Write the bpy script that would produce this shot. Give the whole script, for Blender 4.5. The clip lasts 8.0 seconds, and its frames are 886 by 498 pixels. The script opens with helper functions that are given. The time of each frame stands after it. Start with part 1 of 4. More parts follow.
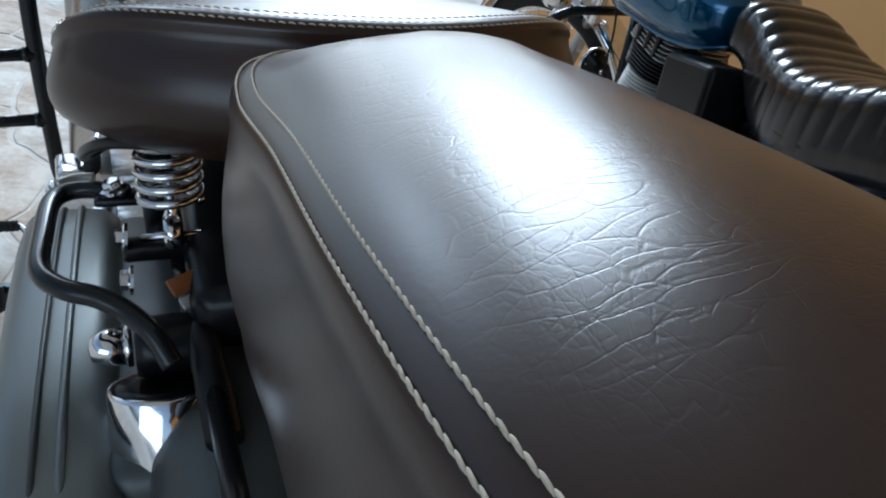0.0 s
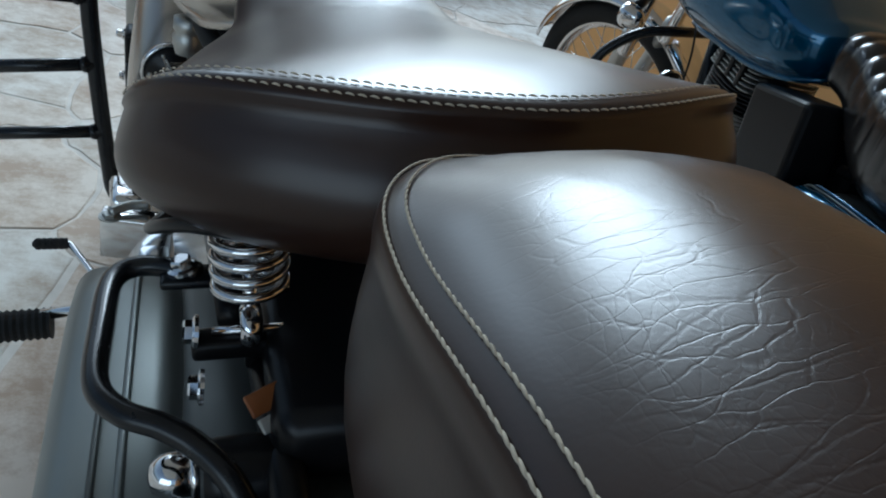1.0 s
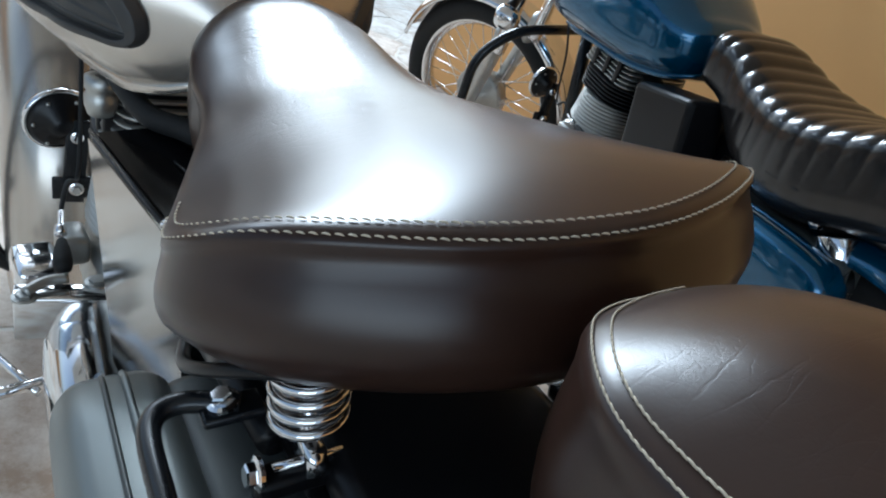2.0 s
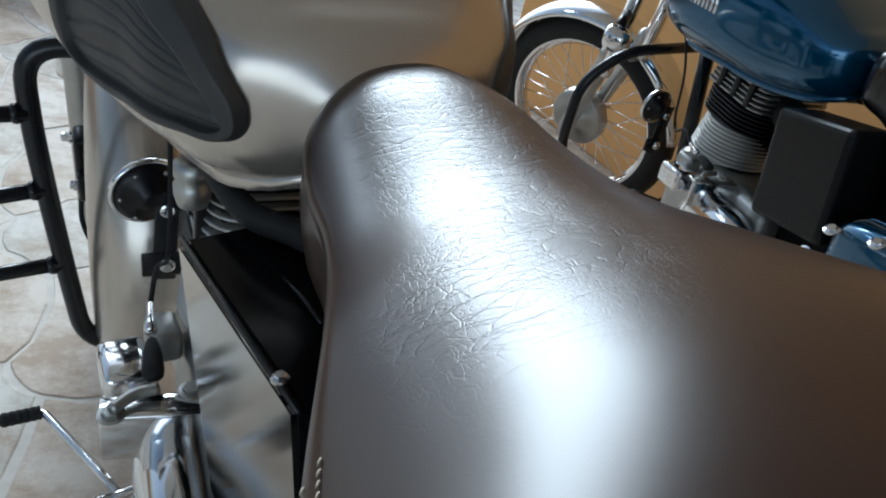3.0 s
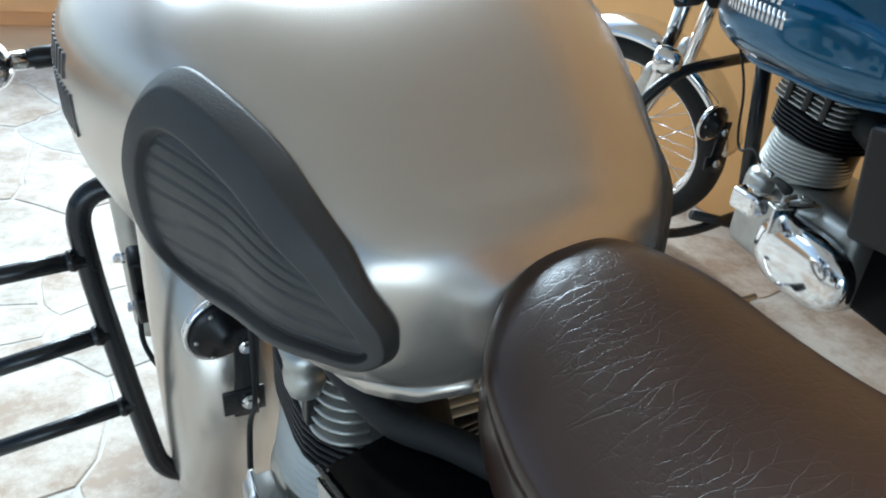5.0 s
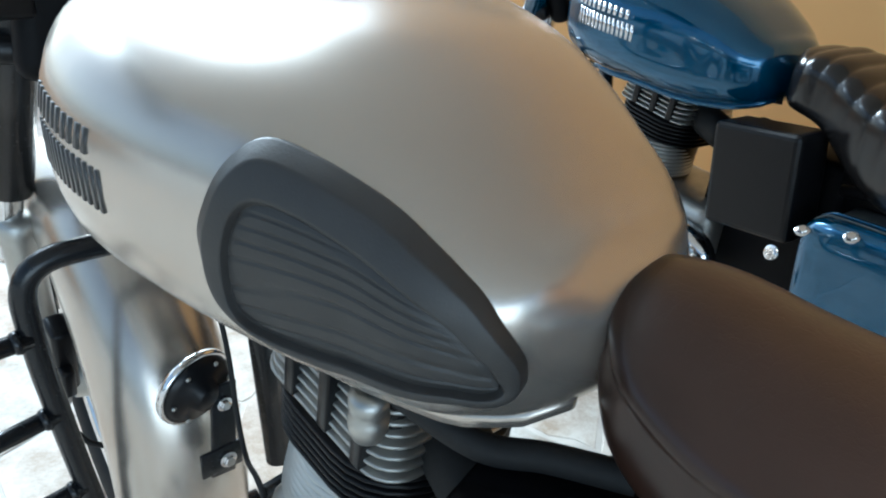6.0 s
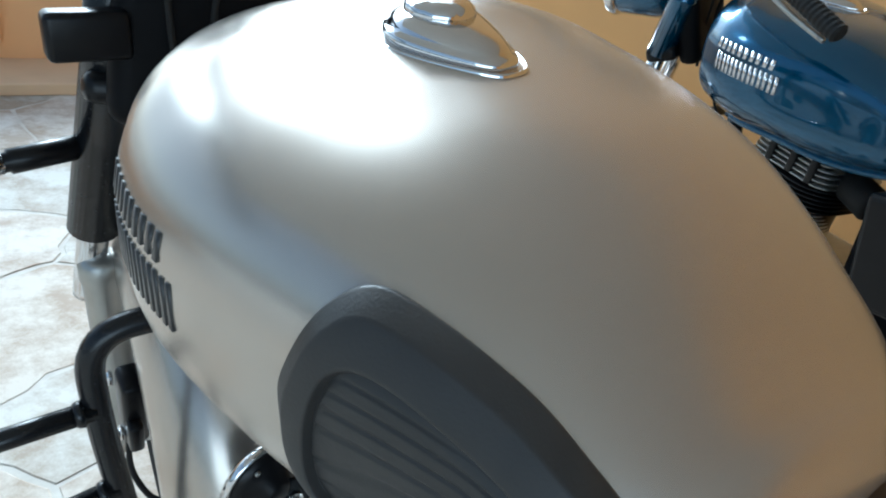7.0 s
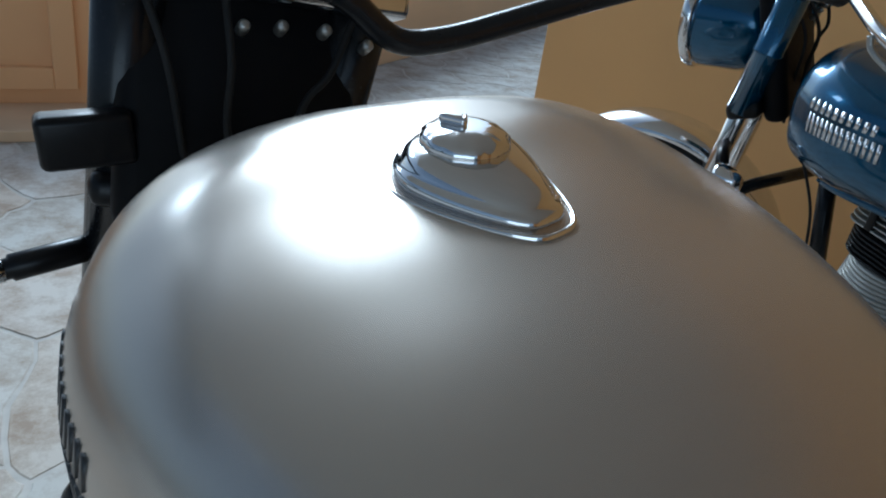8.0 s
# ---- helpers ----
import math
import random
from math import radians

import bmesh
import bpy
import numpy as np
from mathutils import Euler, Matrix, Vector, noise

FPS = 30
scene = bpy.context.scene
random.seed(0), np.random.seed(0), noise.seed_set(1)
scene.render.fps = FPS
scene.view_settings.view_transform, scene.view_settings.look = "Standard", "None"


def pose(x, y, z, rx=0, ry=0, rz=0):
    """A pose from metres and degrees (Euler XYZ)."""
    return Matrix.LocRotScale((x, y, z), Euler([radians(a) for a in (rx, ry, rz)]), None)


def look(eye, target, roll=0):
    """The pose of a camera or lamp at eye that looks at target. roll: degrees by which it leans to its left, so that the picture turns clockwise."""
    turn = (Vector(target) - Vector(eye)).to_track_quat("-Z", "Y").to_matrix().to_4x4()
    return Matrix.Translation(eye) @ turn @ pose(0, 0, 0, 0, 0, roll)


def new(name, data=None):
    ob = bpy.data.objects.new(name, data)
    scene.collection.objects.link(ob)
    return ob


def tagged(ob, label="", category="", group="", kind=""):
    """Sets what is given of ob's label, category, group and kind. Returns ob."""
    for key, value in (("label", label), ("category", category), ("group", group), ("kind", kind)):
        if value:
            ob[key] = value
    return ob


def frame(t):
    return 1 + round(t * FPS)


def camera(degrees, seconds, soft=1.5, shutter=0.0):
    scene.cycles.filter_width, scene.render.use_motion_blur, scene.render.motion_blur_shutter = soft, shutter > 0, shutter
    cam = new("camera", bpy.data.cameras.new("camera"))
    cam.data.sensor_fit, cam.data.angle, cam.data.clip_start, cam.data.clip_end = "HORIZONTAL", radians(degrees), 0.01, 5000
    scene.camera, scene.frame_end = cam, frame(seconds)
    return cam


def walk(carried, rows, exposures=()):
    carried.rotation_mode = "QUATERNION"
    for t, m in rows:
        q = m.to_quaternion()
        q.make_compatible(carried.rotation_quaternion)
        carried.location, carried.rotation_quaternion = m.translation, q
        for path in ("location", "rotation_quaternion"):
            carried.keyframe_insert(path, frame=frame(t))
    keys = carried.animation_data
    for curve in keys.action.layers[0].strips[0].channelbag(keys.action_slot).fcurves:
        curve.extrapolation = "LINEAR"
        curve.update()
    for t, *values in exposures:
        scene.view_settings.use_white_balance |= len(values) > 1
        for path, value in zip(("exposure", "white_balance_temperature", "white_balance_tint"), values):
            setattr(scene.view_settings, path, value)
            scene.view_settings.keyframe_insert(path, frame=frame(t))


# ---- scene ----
# Coordinates of the silver motorcycle: x to its right, y forward from the rear axle, z up its own middle plane.
STAND = Matrix.Rotation(radians(4.2), 4, (0, -1, 0))
cam = camera(62.2, 8.0, 2.0)
PATH = [
    (0, (-0.1704, -0.1853, 1.0082), (0.2556, 0.5806, 0.5266), 18.59),
    (0.5, (-0.1720, -0.1121, 1.0115), (0.1911, 0.6902, 0.5377), 18.28),
    (1, (-0.1874, -0.0717, 1.0016), (0.1947, 0.7095, 0.5080), 20.04),
    (1.5, (-0.2241, -0.0228, 1.0002), (0.2691, 0.7019, 0.5188), 19.51),
    (2, (-0.2787, 0.0069, 1.0210), (0.2695, 0.7085, 0.5656), 19.78),
    (2.2, (-0.2854, 0.0245, 1.0328), (0.2557, 0.7373, 0.5866), 18.64),
    (3.3, (-0.2353, 0.2435, 0.9994), (0.1883, 1.0073, 0.5124), 14.81),
    (3.5, (-0.2240, 0.2690, 0.9980), (0.1841, 1.0299, 0.4935), 14.71),
    (4, (-0.2288, 0.3076, 1.0145), (0.1381, 1.0911, 0.5130), 11.72),
    (4.5, (-0.2416, 0.3385, 1.0296), (0.1351, 1.1285, 0.5459), 10.43),
    (4.7, (-0.2574, 0.3440, 1.0450), (0.1249, 1.1334, 0.5647), 9.50),
    (5.8, (-0.4298, 0.4235, 1.0668), (0.1970, 1.0593, 0.6164), 8.04),
    (6, (-0.4494, 0.4374, 1.0690), (0.1895, 1.0717, 0.6337), 8.25),
    (6.5, (-0.4481, 0.4829, 1.0835), (0.1633, 1.1489, 0.6561), 9.01),
    (7, (-0.3924, 0.5647, 1.0930), (0.1605, 1.2704, 0.6499), 10.23),
    (7.5, (-0.3256, 0.6306, 1.0977), (0.2024, 1.3523, 0.6501), 10.22),
    (8, (-0.3026, 0.6667, 1.1295), (0.1743, 1.4368, 0.7058), 8.39),
]
EXPOSURE = [(0, -0.28, 5000, 2), (0.5, -0.72, 5050, 0), (1, -0.72, 5000, -2), (1.5, -0.42, 5050, -1), (2, 0.08, 5100, 1), (3.5, -0.52, 5200, 0), (4.5, 0.46, 5100, -3), (6.5, 0.5, 4950, -3), (7, 0.12, 4950, -4), (7.5, -0.27, 4950, -3), (8, -0.88, 4850, -1)]
walk(cam, [(t, look(eye, target, roll)) for t, eye, target, roll in PATH], EXPOSURE)

# ---- light ----
world = bpy.data.worlds.new("daylight")
scene.world = world
world.use_nodes = True
wn = world.node_tree
sky = wn.nodes.new("ShaderNodeTexSky")
sky.sky_type = "NISHITA"
sky.sun_disc = False
sky.sun_elevation = radians(32)
sky.sun_rotation = radians(12)
sky.dust_density, sky.ozone_density, sky.air_density = 3.5, 0.4, 0.9
wn.nodes["Background"].inputs[1].default_value = 0.15
haze = wn.nodes.new("ShaderNodeHueSaturation")
haze.inputs["Saturation"].default_value = 0.55
wn.links.new(sky.outputs[0], haze.inputs["Color"])
wn.links.new(haze.outputs[0], wn.nodes["Background"].inputs[0])
# bright overcast patch ahead, under the edge of the porch roof
sun = new("sun", bpy.data.lights.new("sun", "SUN"))
sun.data.energy = 3.3
sun.data.angle = radians(22)
sun.data.color = (1.0, 0.98, 0.95)
sun.matrix_world = look((1.8, 8.5, 5.35), (0, 0, 0))
# daylight through the wide opening behind
opening = new("south_daylight", bpy.data.lights.new("south_daylight", "AREA"))
opening.data.shape, opening.data.size, opening.data.size_y = "RECTANGLE", 3.2, 1.8
opening.data.energy = 45
opening.data.color = (1.0, 0.98, 0.94)
opening.matrix_world = look((-2.4, -3.4, 1.3), (-0.4, 0.6, 0.6))
# a narrow gap of sky beside the post at the front of the porch
gap = new("north_daylight", bpy.data.lights.new("north_daylight", "AREA"))
gap.data.shape, gap.data.size, gap.data.size_y = "RECTANGLE", 0.42, 0.42
gap.data.energy = 8
gap.matrix_world = look((-0.95, 3.55, 2.45), (0, 1.0, 0.95))


# ---- materials ----
def material(name, colour, rough=0.5, metal=0.0, vary=0.15, scale=30.0, bump=0.0, bump_scale=200.0, coat=0.0, spec=0.5):
    m = bpy.data.materials.new(name)
    m.use_nodes = True
    nt = m.node_tree
    b = nt.nodes["Principled BSDF"]
    b.inputs["Metallic"].default_value = metal
    b.inputs["Coat Weight"].default_value = coat
    b.inputs["Coat Roughness"].default_value = 0.05
    b.inputs["Specular IOR Level"].default_value = spec
    tc = nt.nodes.new("ShaderNodeTexCoord")
    n1 = nt.nodes.new("ShaderNodeTexNoise")
    n1.inputs["Scale"].default_value = scale
    n1.inputs["Detail"].default_value = 6
    nt.links.new(tc.outputs["Object"], n1.inputs["Vector"])
    ramp = nt.nodes.new("ShaderNodeValToRGB")
    ramp.color_ramp.elements[0].position, ramp.color_ramp.elements[1].position = 0.12, 0.88
    low = [c * (1 - vary) for c in colour]
    high = [min(1, c * (1 + vary)) for c in colour]
    ramp.color_ramp.elements[0].color = (*low, 1)
    ramp.color_ramp.elements[1].color = (*high, 1)
    nt.links.new(n1.outputs["Fac"], ramp.inputs["Fac"])
    nt.links.new(ramp.outputs["Color"], b.inputs["Base Color"])
    n2 = nt.nodes.new("ShaderNodeTexNoise")
    n2.inputs["Scale"].default_value = scale * 4
    n2.inputs["Detail"].default_value = 4
    nt.links.new(tc.outputs["Object"], n2.inputs["Vector"])
    mr = nt.nodes.new("ShaderNodeMapRange")
    mr.inputs["To Min"].default_value, mr.inputs["To Max"].default_value = rough * 0.85, min(1, rough * 1.15)
    nt.links.new(n2.outputs["Fac"], mr.inputs["Value"])
    nt.links.new(mr.outputs["Result"], b.inputs["Roughness"])
    if bump:
        n3 = nt.nodes.new("ShaderNodeTexNoise")
        n3.inputs["Scale"].default_value = bump_scale
        n3.inputs["Detail"].default_value = 5
        nt.links.new(tc.outputs["Object"], n3.inputs["Vector"])
        bn = nt.nodes.new("ShaderNodeBump")
        bn.inputs["Strength"].default_value = bump
        bn.inputs["Distance"].default_value = 0.001
        nt.links.new(n3.outputs["Fac"], bn.inputs["Height"])
        nt.links.new(bn.outputs["Normal"], b.inputs["Normal"])
    return m


def even_gloss(m, rough):
    """One roughness all over."""
    gloss = m.node_tree.nodes["Principled BSDF"].inputs["Roughness"]
    m.node_tree.links.remove(gloss.links[0])
    gloss.default_value = rough


def satin(name, colour, rough, metal):
    """Even metallic lacquer with soft, broad unevenness."""
    m = material(name, colour, rough, metal, 0.03, 5)
    for node in m.node_tree.nodes:
        if node.bl_idname == "ShaderNodeTexNoise":
            node.inputs["Scale"].default_value, node.inputs["Detail"].default_value = 6.0, 0.0
    even_gloss(m, rough)
    return m


def leather(name, colour):
    """Smooth-grained hide with a net of wrinkles where it is sat on."""
    m = material(name, colour, 0.285, 0.0, 0.22, 14)
    even_gloss(m, 0.285)
    nt = m.node_tree
    b = nt.nodes["Principled BSDF"]
    tc = next(n for n in nt.nodes if n.bl_idname == "ShaderNodeTexCoord")

    def add(kind, **values):
        node = nt.nodes.new(kind)
        for key, value in values.items():
            node.inputs[key].default_value = value
        return node

    def maths(op, a, b_, c=None):
        node = nt.nodes.new("ShaderNodeMath")
        node.operation = op
        for k, v in enumerate((a, b_, c)):
            if v is None:
                continue
            if isinstance(v, (int, float)):
                node.inputs[k].default_value = v
            else:
                nt.links.new(v, node.inputs[k])
        return node.outputs[0]

    warp = add("ShaderNodeTexNoise", Scale=30.0, Detail=4.0)
    nt.links.new(tc.outputs["Object"], warp.inputs["Vector"])
    mix = nt.nodes.new("ShaderNodeVectorMath")
    mix.operation = "MULTIPLY_ADD"
    mix.inputs[1].default_value = (0.014, 0.014, 0.014)
    nt.links.new(warp.outputs["Color"], mix.inputs[0])
    nt.links.new(tc.outputs["Object"], mix.inputs[2])
    place = nt.nodes.new("ShaderNodeSeparateXYZ")
    nt.links.new(tc.outputs["Object"], place.inputs[0])

    def ramped(value, lo, hi):
        node = add("ShaderNodeMapRange", **{"From Min": lo, "From Max": hi})
        node.interpolation_type = "SMOOTHSTEP"
        nt.links.new(value, node.inputs["Value"])
        return node.outputs["Result"]

    def patchy(scale, lo, hi, detail=2.0):
        node = add("ShaderNodeTexNoise", Scale=scale, Detail=detail)
        nt.links.new(tc.outputs["Object"], node.inputs["Vector"])
        return ramped(node.outputs["Fac"], lo, hi)

    heights = []
    # long cross folds, a net of broken creases, and a fine crackle
    nets = ((40.0, (0.2, 1.5, 0.9), 0.75, 0.038, patchy(9.0, 0.38, 0.60, 4.0)), (115.0, (0.5, 1.3, 1.0), 0.75, 0.050, patchy(12.0, 0.36, 0.56, 4.0)), (200.0, (1.3, 0.45, 1.0), 0.55, 0.065, patchy(16.0, 0.40, 0.60, 4.0)), (330.0, (1.0, 0.6, 1.0), 0.30, 0.10, patchy(20.0, 0.40, 0.60, 4.0)))
    for scale, stretch, depth, width, cover in nets:
        st = nt.nodes.new("ShaderNodeVectorMath")
        st.operation = "MULTIPLY"
        st.inputs[1].default_value = stretch
        nt.links.new(mix.outputs[0], st.inputs[0])
        v = add("ShaderNodeTexVoronoi", Scale=scale, Randomness=1.0)
        v.feature = "DISTANCE_TO_EDGE"
        nt.links.new(st.outputs[0], v.inputs["Vector"])
        groove = maths("SUBTRACT", 1.0, ramped(v.outputs["Distance"], 0.0, width))
        heights.append(maths("MULTIPLY", maths("MULTIPLY", groove, cover), depth))
    sep = nt.nodes.new("ShaderNodeSeparateXYZ")
    nt.links.new(tc.outputs["Normal"], sep.inputs[0])
    worn = ramped(sep.outputs["Z"], 0.86, 0.96)
    sat_on = maths("MAXIMUM", maths("MULTIPLY", ramped(place.outputs["Y"], 0.29, 0.40), 0.8), maths("MULTIPLY", maths("SUBTRACT", 1.0, ramped(place.outputs["Y"], 0.14, 0.20)), 0.28))
    creases = maths("ADD", maths("ADD", heights[0], heights[1]), maths("ADD", heights[2], heights[3]))
    creases = maths("MULTIPLY", maths("MULTIPLY", creases, worn), sat_on)
    grain = add("ShaderNodeTexVoronoi", Scale=620.0)
    nt.links.new(tc.outputs["Object"], grain.inputs["Vector"])
    swell = add("ShaderNodeTexNoise", Scale=22.0, Detail=3.0)
    nt.links.new(tc.outputs["Object"], swell.inputs["Vector"])
    total = maths("ADD", maths("MULTIPLY", creases, -0.75), maths("MULTIPLY", grain.outputs["Distance"], 0.06))
    total = maths("ADD", total, maths("MULTIPLY", swell.outputs["Fac"], 0.55))
    bump = add("ShaderNodeBump", Strength=0.20, Distance=0.0008)
    nt.links.new(total, bump.inputs["Height"])
    nt.links.new(bump.outputs["Normal"], b.inputs["Normal"])
    b.inputs["Specular IOR Level"].default_value = 0.43
    return m


def stone(name):
    """Paving stone: each slab its own tint, with blotches and pits."""
    m = material(name, (0.5, 0.48, 0.44), 0.62, 0.0, 0.2, 6, bump=0.5, bump_scale=45, spec=0.2)
    nt = m.node_tree
    b = nt.nodes["Principled BSDF"]
    tc = next(n for n in nt.nodes if n.bl_idname == "ShaderNodeTexCoord")
    info = nt.nodes.new("ShaderNodeObjectInfo")
    tint = nt.nodes.new("ShaderNodeValToRGB")
    for k, (pos, col) in enumerate(((0.0, (0.58, 0.56, 0.51)), (0.35, (0.70, 0.66, 0.59)), (0.65, (0.63, 0.55, 0.46)), (1.0, (0.73, 0.71, 0.67)))):
        e = tint.color_ramp.elements[k] if k < 2 else tint.color_ramp.elements.new(pos)
        e.position, e.color = pos, (*col, 1)
    nt.links.new(info.outputs["Random"], tint.inputs["Fac"])
    blot = nt.nodes.new("ShaderNodeTexNoise")
    blot.inputs["Scale"].default_value, blot.inputs["Detail"].default_value, blot.inputs["Roughness"].default_value = 5.0, 9.0, 0.75
    nt.links.new(tc.outputs["Object"], blot.inputs["Vector"])
    ramp = nt.nodes.new("ShaderNodeValToRGB")
    ramp.color_ramp.elements[0].position, ramp.color_ramp.elements[0].color = 0.40, (0.62, 0.53, 0.45, 1)
    ramp.color_ramp.elements[1].position, ramp.color_ramp.elements[1].color = 0.58, (1, 1, 1, 1)
    nt.links.new(blot.outputs["Fac"], ramp.inputs["Fac"])
    mul = nt.nodes.new("ShaderNodeMix")
    mul.data_type, mul.blend_type = "RGBA", "MULTIPLY"
    mul.inputs[0].default_value = 1.0
    nt.links.new(tint.outputs["Color"], mul.inputs[6])
    nt.links.new(ramp.outputs["Color"], mul.inputs[7])
    nt.links.new(mul.outputs[2], b.inputs["Base Color"])
    return m


M_SILVER = satin("satin_silver_paint", (0.53, 0.485, 0.43), 0.27, 0.8)
M_BLUE = material("blue_paint", (0.003, 0.074, 0.165), 0.22, 0.6, 0.08, 6, coat=1.0)
M_LEATHER = leather("brown_leather", (0.027, 0.0135, 0.0092))
M_THREAD = material("cream_thread", (0.50, 0.44, 0.34), 0.8, 0.0, 0.15, 300)
M_BLACKSEAT = material("black_vinyl", (0.010, 0.009, 0.009), 0.22, 0.0, 0.2, 20, bump=0.1, bump_scale=500)
M_PAD = material("knee_pad_rubber", (0.032, 0.031, 0.030), 0.48, 0.0, 0.2, 40, bump=0.2, bump_scale=500)
M_TUBE = material("black_powder_coat", (0.008, 0.009, 0.011), 0.26, 0.0, 0.1, 60, spec=0.4)
M_BLACK = material("black_plastic", (0.006, 0.006, 0.007), 0.3, 0.0, 0.2, 30, spec=0.25)
M_CHROME = material("chrome", (0.75, 0.75, 0.76), 0.11, 1.0, 0.06, 40)
M_ALLOY = material("cast_alloy", (0.42, 0.42, 0.40), 0.4, 0.9, 0.15, 40, bump=0.2, bump_scale=300)
M_PALE = material("pale_alloy", (0.55, 0.55, 0.52), 0.45, 0.5, 0.1, 40, bump=0.2, bump_scale=300)
M_GLOSS = material("glossy_black_paint", (0.004, 0.004, 0.005), 0.16, 0.0, 0.2, 10, spec=0.16)
M_BOX = material("satin_grey_box_paint", (0.20, 0.215, 0.21), 0.40, 0.5, 0.08, 8)
M_POLISH = material("polished_plate", (0.42, 0.41, 0.39), 0.14, 1.0, 0.1, 12)
# silver-grey paint darkened to hold the shade under the seats
M_SHADED = material("grey_paint_with_shade", (0.07, 0.075, 0.072), 0.42, 0.3, 0.08, 8)
M_AMBER = material("amber_plastic", (0.28, 0.10, 0.03), 0.35, 0.0, 0.1, 40)
M_MATT = material("matt_black_paint", (0.004, 0.004, 0.005), 0.55, 0.0, 0.2, 30, spec=0.12)
M_GLASS = material("lamp_glass", (0.7, 0.72, 0.75), 0.05, 0.6, 0.05, 60)
M_RUBBER = material("rubber", (0.014, 0.014, 0.014), 0.7, 0.0, 0.2, 60, spec=0.3, bump=0.3, bump_scale=300)
M_SLAB = stone("paving_stone")
M_PLINTH = material("pale_cement_paint", (0.74, 0.54, 0.34), 0.75, 0.0, 0.12, 5, bump=0.3, bump_scale=60)
M_GROUT = material("mortar", (0.62, 0.58, 0.52), 0.9, 0.0, 0.2, 20, bump=0.5, bump_scale=120)
M_WALL = material("ochre_wall_paint", (0.80, 0.45, 0.16), 0.7, 0.0, 0.06, 2, bump=0.2, bump_scale=80)
M_PEACH = material("peach_wall_paint", (0.84, 0.50, 0.24), 0.7, 0.0, 0.06, 2, bump=0.2, bump_scale=80)
M_MARK = material("grey_maker_mark", (0.05, 0.05, 0.05), 0.35, 0.3, 0.1, 60)
# grey set by how bright the ceiling should reflect in tank and leather
M_CEIL = material("grey_ceiling_paint", (0.52, 0.515, 0.49), 0.8, 0.0, 0.05, 2)


# ---- mesh helpers ----
def part(name, bm, mat, parent=None, label="", smooth=True):
    me = bpy.data.meshes.new(name)
    bmesh.ops.recalc_face_normals(bm, faces=bm.faces)
    bm.to_mesh(me)
    bm.free()
    me.materials.append(mat)
    if smooth:
        me.shade_smooth()
    ob = new(name, me)
    ob.parent = parent
    if label:
        ob["label"] = label
    return ob


def curve_at(xs, ys, x):
    """Smooth monotone-tangent interpolation of a table."""
    xs, ys = np.asarray(xs, float), np.asarray(ys, float)
    d = np.diff(ys) / np.diff(xs)
    m = np.zeros(len(xs))
    m[1:-1] = (d[:-1] * np.diff(xs)[1:] + d[1:] * np.diff(xs)[:-1]) / (xs[2:] - xs[:-2])
    m[0], m[-1] = d[0], d[-1]
    k = int(np.clip(np.searchsorted(xs, x) - 1, 0, len(xs) - 2))
    h = xs[k + 1] - xs[k]
    t = (np.clip(x, xs[0], xs[-1]) - xs[k]) / h
    return float((2 * t**3 - 3 * t**2 + 1) * ys[k] + (t**3 - 2 * t**2 + t) * h * m[k] + (-2 * t**3 + 3 * t**2) * ys[k + 1] + (t**3 - t**2) * h * m[k + 1])


def loft(rings, caps=True, closed=False):
    """A skin over rings of equal numbers of points."""
    bm = bmesh.new()
    vs = [[bm.verts.new(p) for p in ring] for ring in rings]
    n = len(vs[0])
    for a, b in list(zip(vs, vs[1:])) + ([(vs[-1], vs[0])] if closed else []):
        for i in range(n):
            bm.faces.new((a[i], a[(i + 1) % n], b[(i + 1) % n], b[i]))
    if caps and not closed:
        for ring in (vs[0], vs[-1]):
            bm.faces.new(ring)
    return bm


def rounded(points, radius=0.03, steps=6):
    """A polyline with its inner corners rounded off."""
    pts = [Vector(p) for p in points]
    out = [pts[0]]
    for a, b, c in zip(pts, pts[1:], pts[2:]):
        d1, d2 = (a - b), (c - b)
        r = min(radius, d1.length * 0.49, d2.length * 0.49)
        p, q = b + d1.normalized() * r, b + d2.normalized() * r
        for k in range(steps + 1):
            t = k / steps
            out.append(p * (1 - t) ** 2 + b * 2 * t * (1 - t) + q * t**2)
    return out + [pts[-1]]


def smooth_line(points, per=8, closed=False):
    """Catmull-Rom through points."""
    p = [Vector(v) for v in points]
    q = [p[-1]] + p + p[:2] if closed else [2 * p[0] - p[1]] + p + [2 * p[-1] - p[-2]]
    out = []
    for a, b, c, d in zip(q, q[1:], q[2:], q[3:]):
        for k in range(per):
            t = k / per
            out.append(0.5 * (2 * b + (c - a) * t + (2 * a - 5 * b + 4 * c - d) * t * t + (3 * b - a - 3 * c + d) * t**3))
    return out if closed else out + [p[-1]]


def tube(points, r, seg=14, closed=False):
    """A round bar along a line; r may be a number or one number a point."""
    pts = [Vector(p) for p in points]
    n = len(pts)
    side = None
    rings = []
    for i, p in enumerate(pts):
        a = pts[(i - 1) % n] if closed or i else p
        b = pts[(i + 1) % n] if closed or i < n - 1 else p
        d = (b - a).normalized()
        if side is None:
            side = d.orthogonal().normalized()
        side = (side - d * side.dot(d)).normalized()
        other = d.cross(side)
        rad = r[i] if isinstance(r, (list, tuple)) else r
        rings.append([p + (side * math.cos(2 * math.pi * k / seg) + other * math.sin(2 * math.pi * k / seg)) * rad for k in range(seg)])
    return loft(rings, closed=closed)


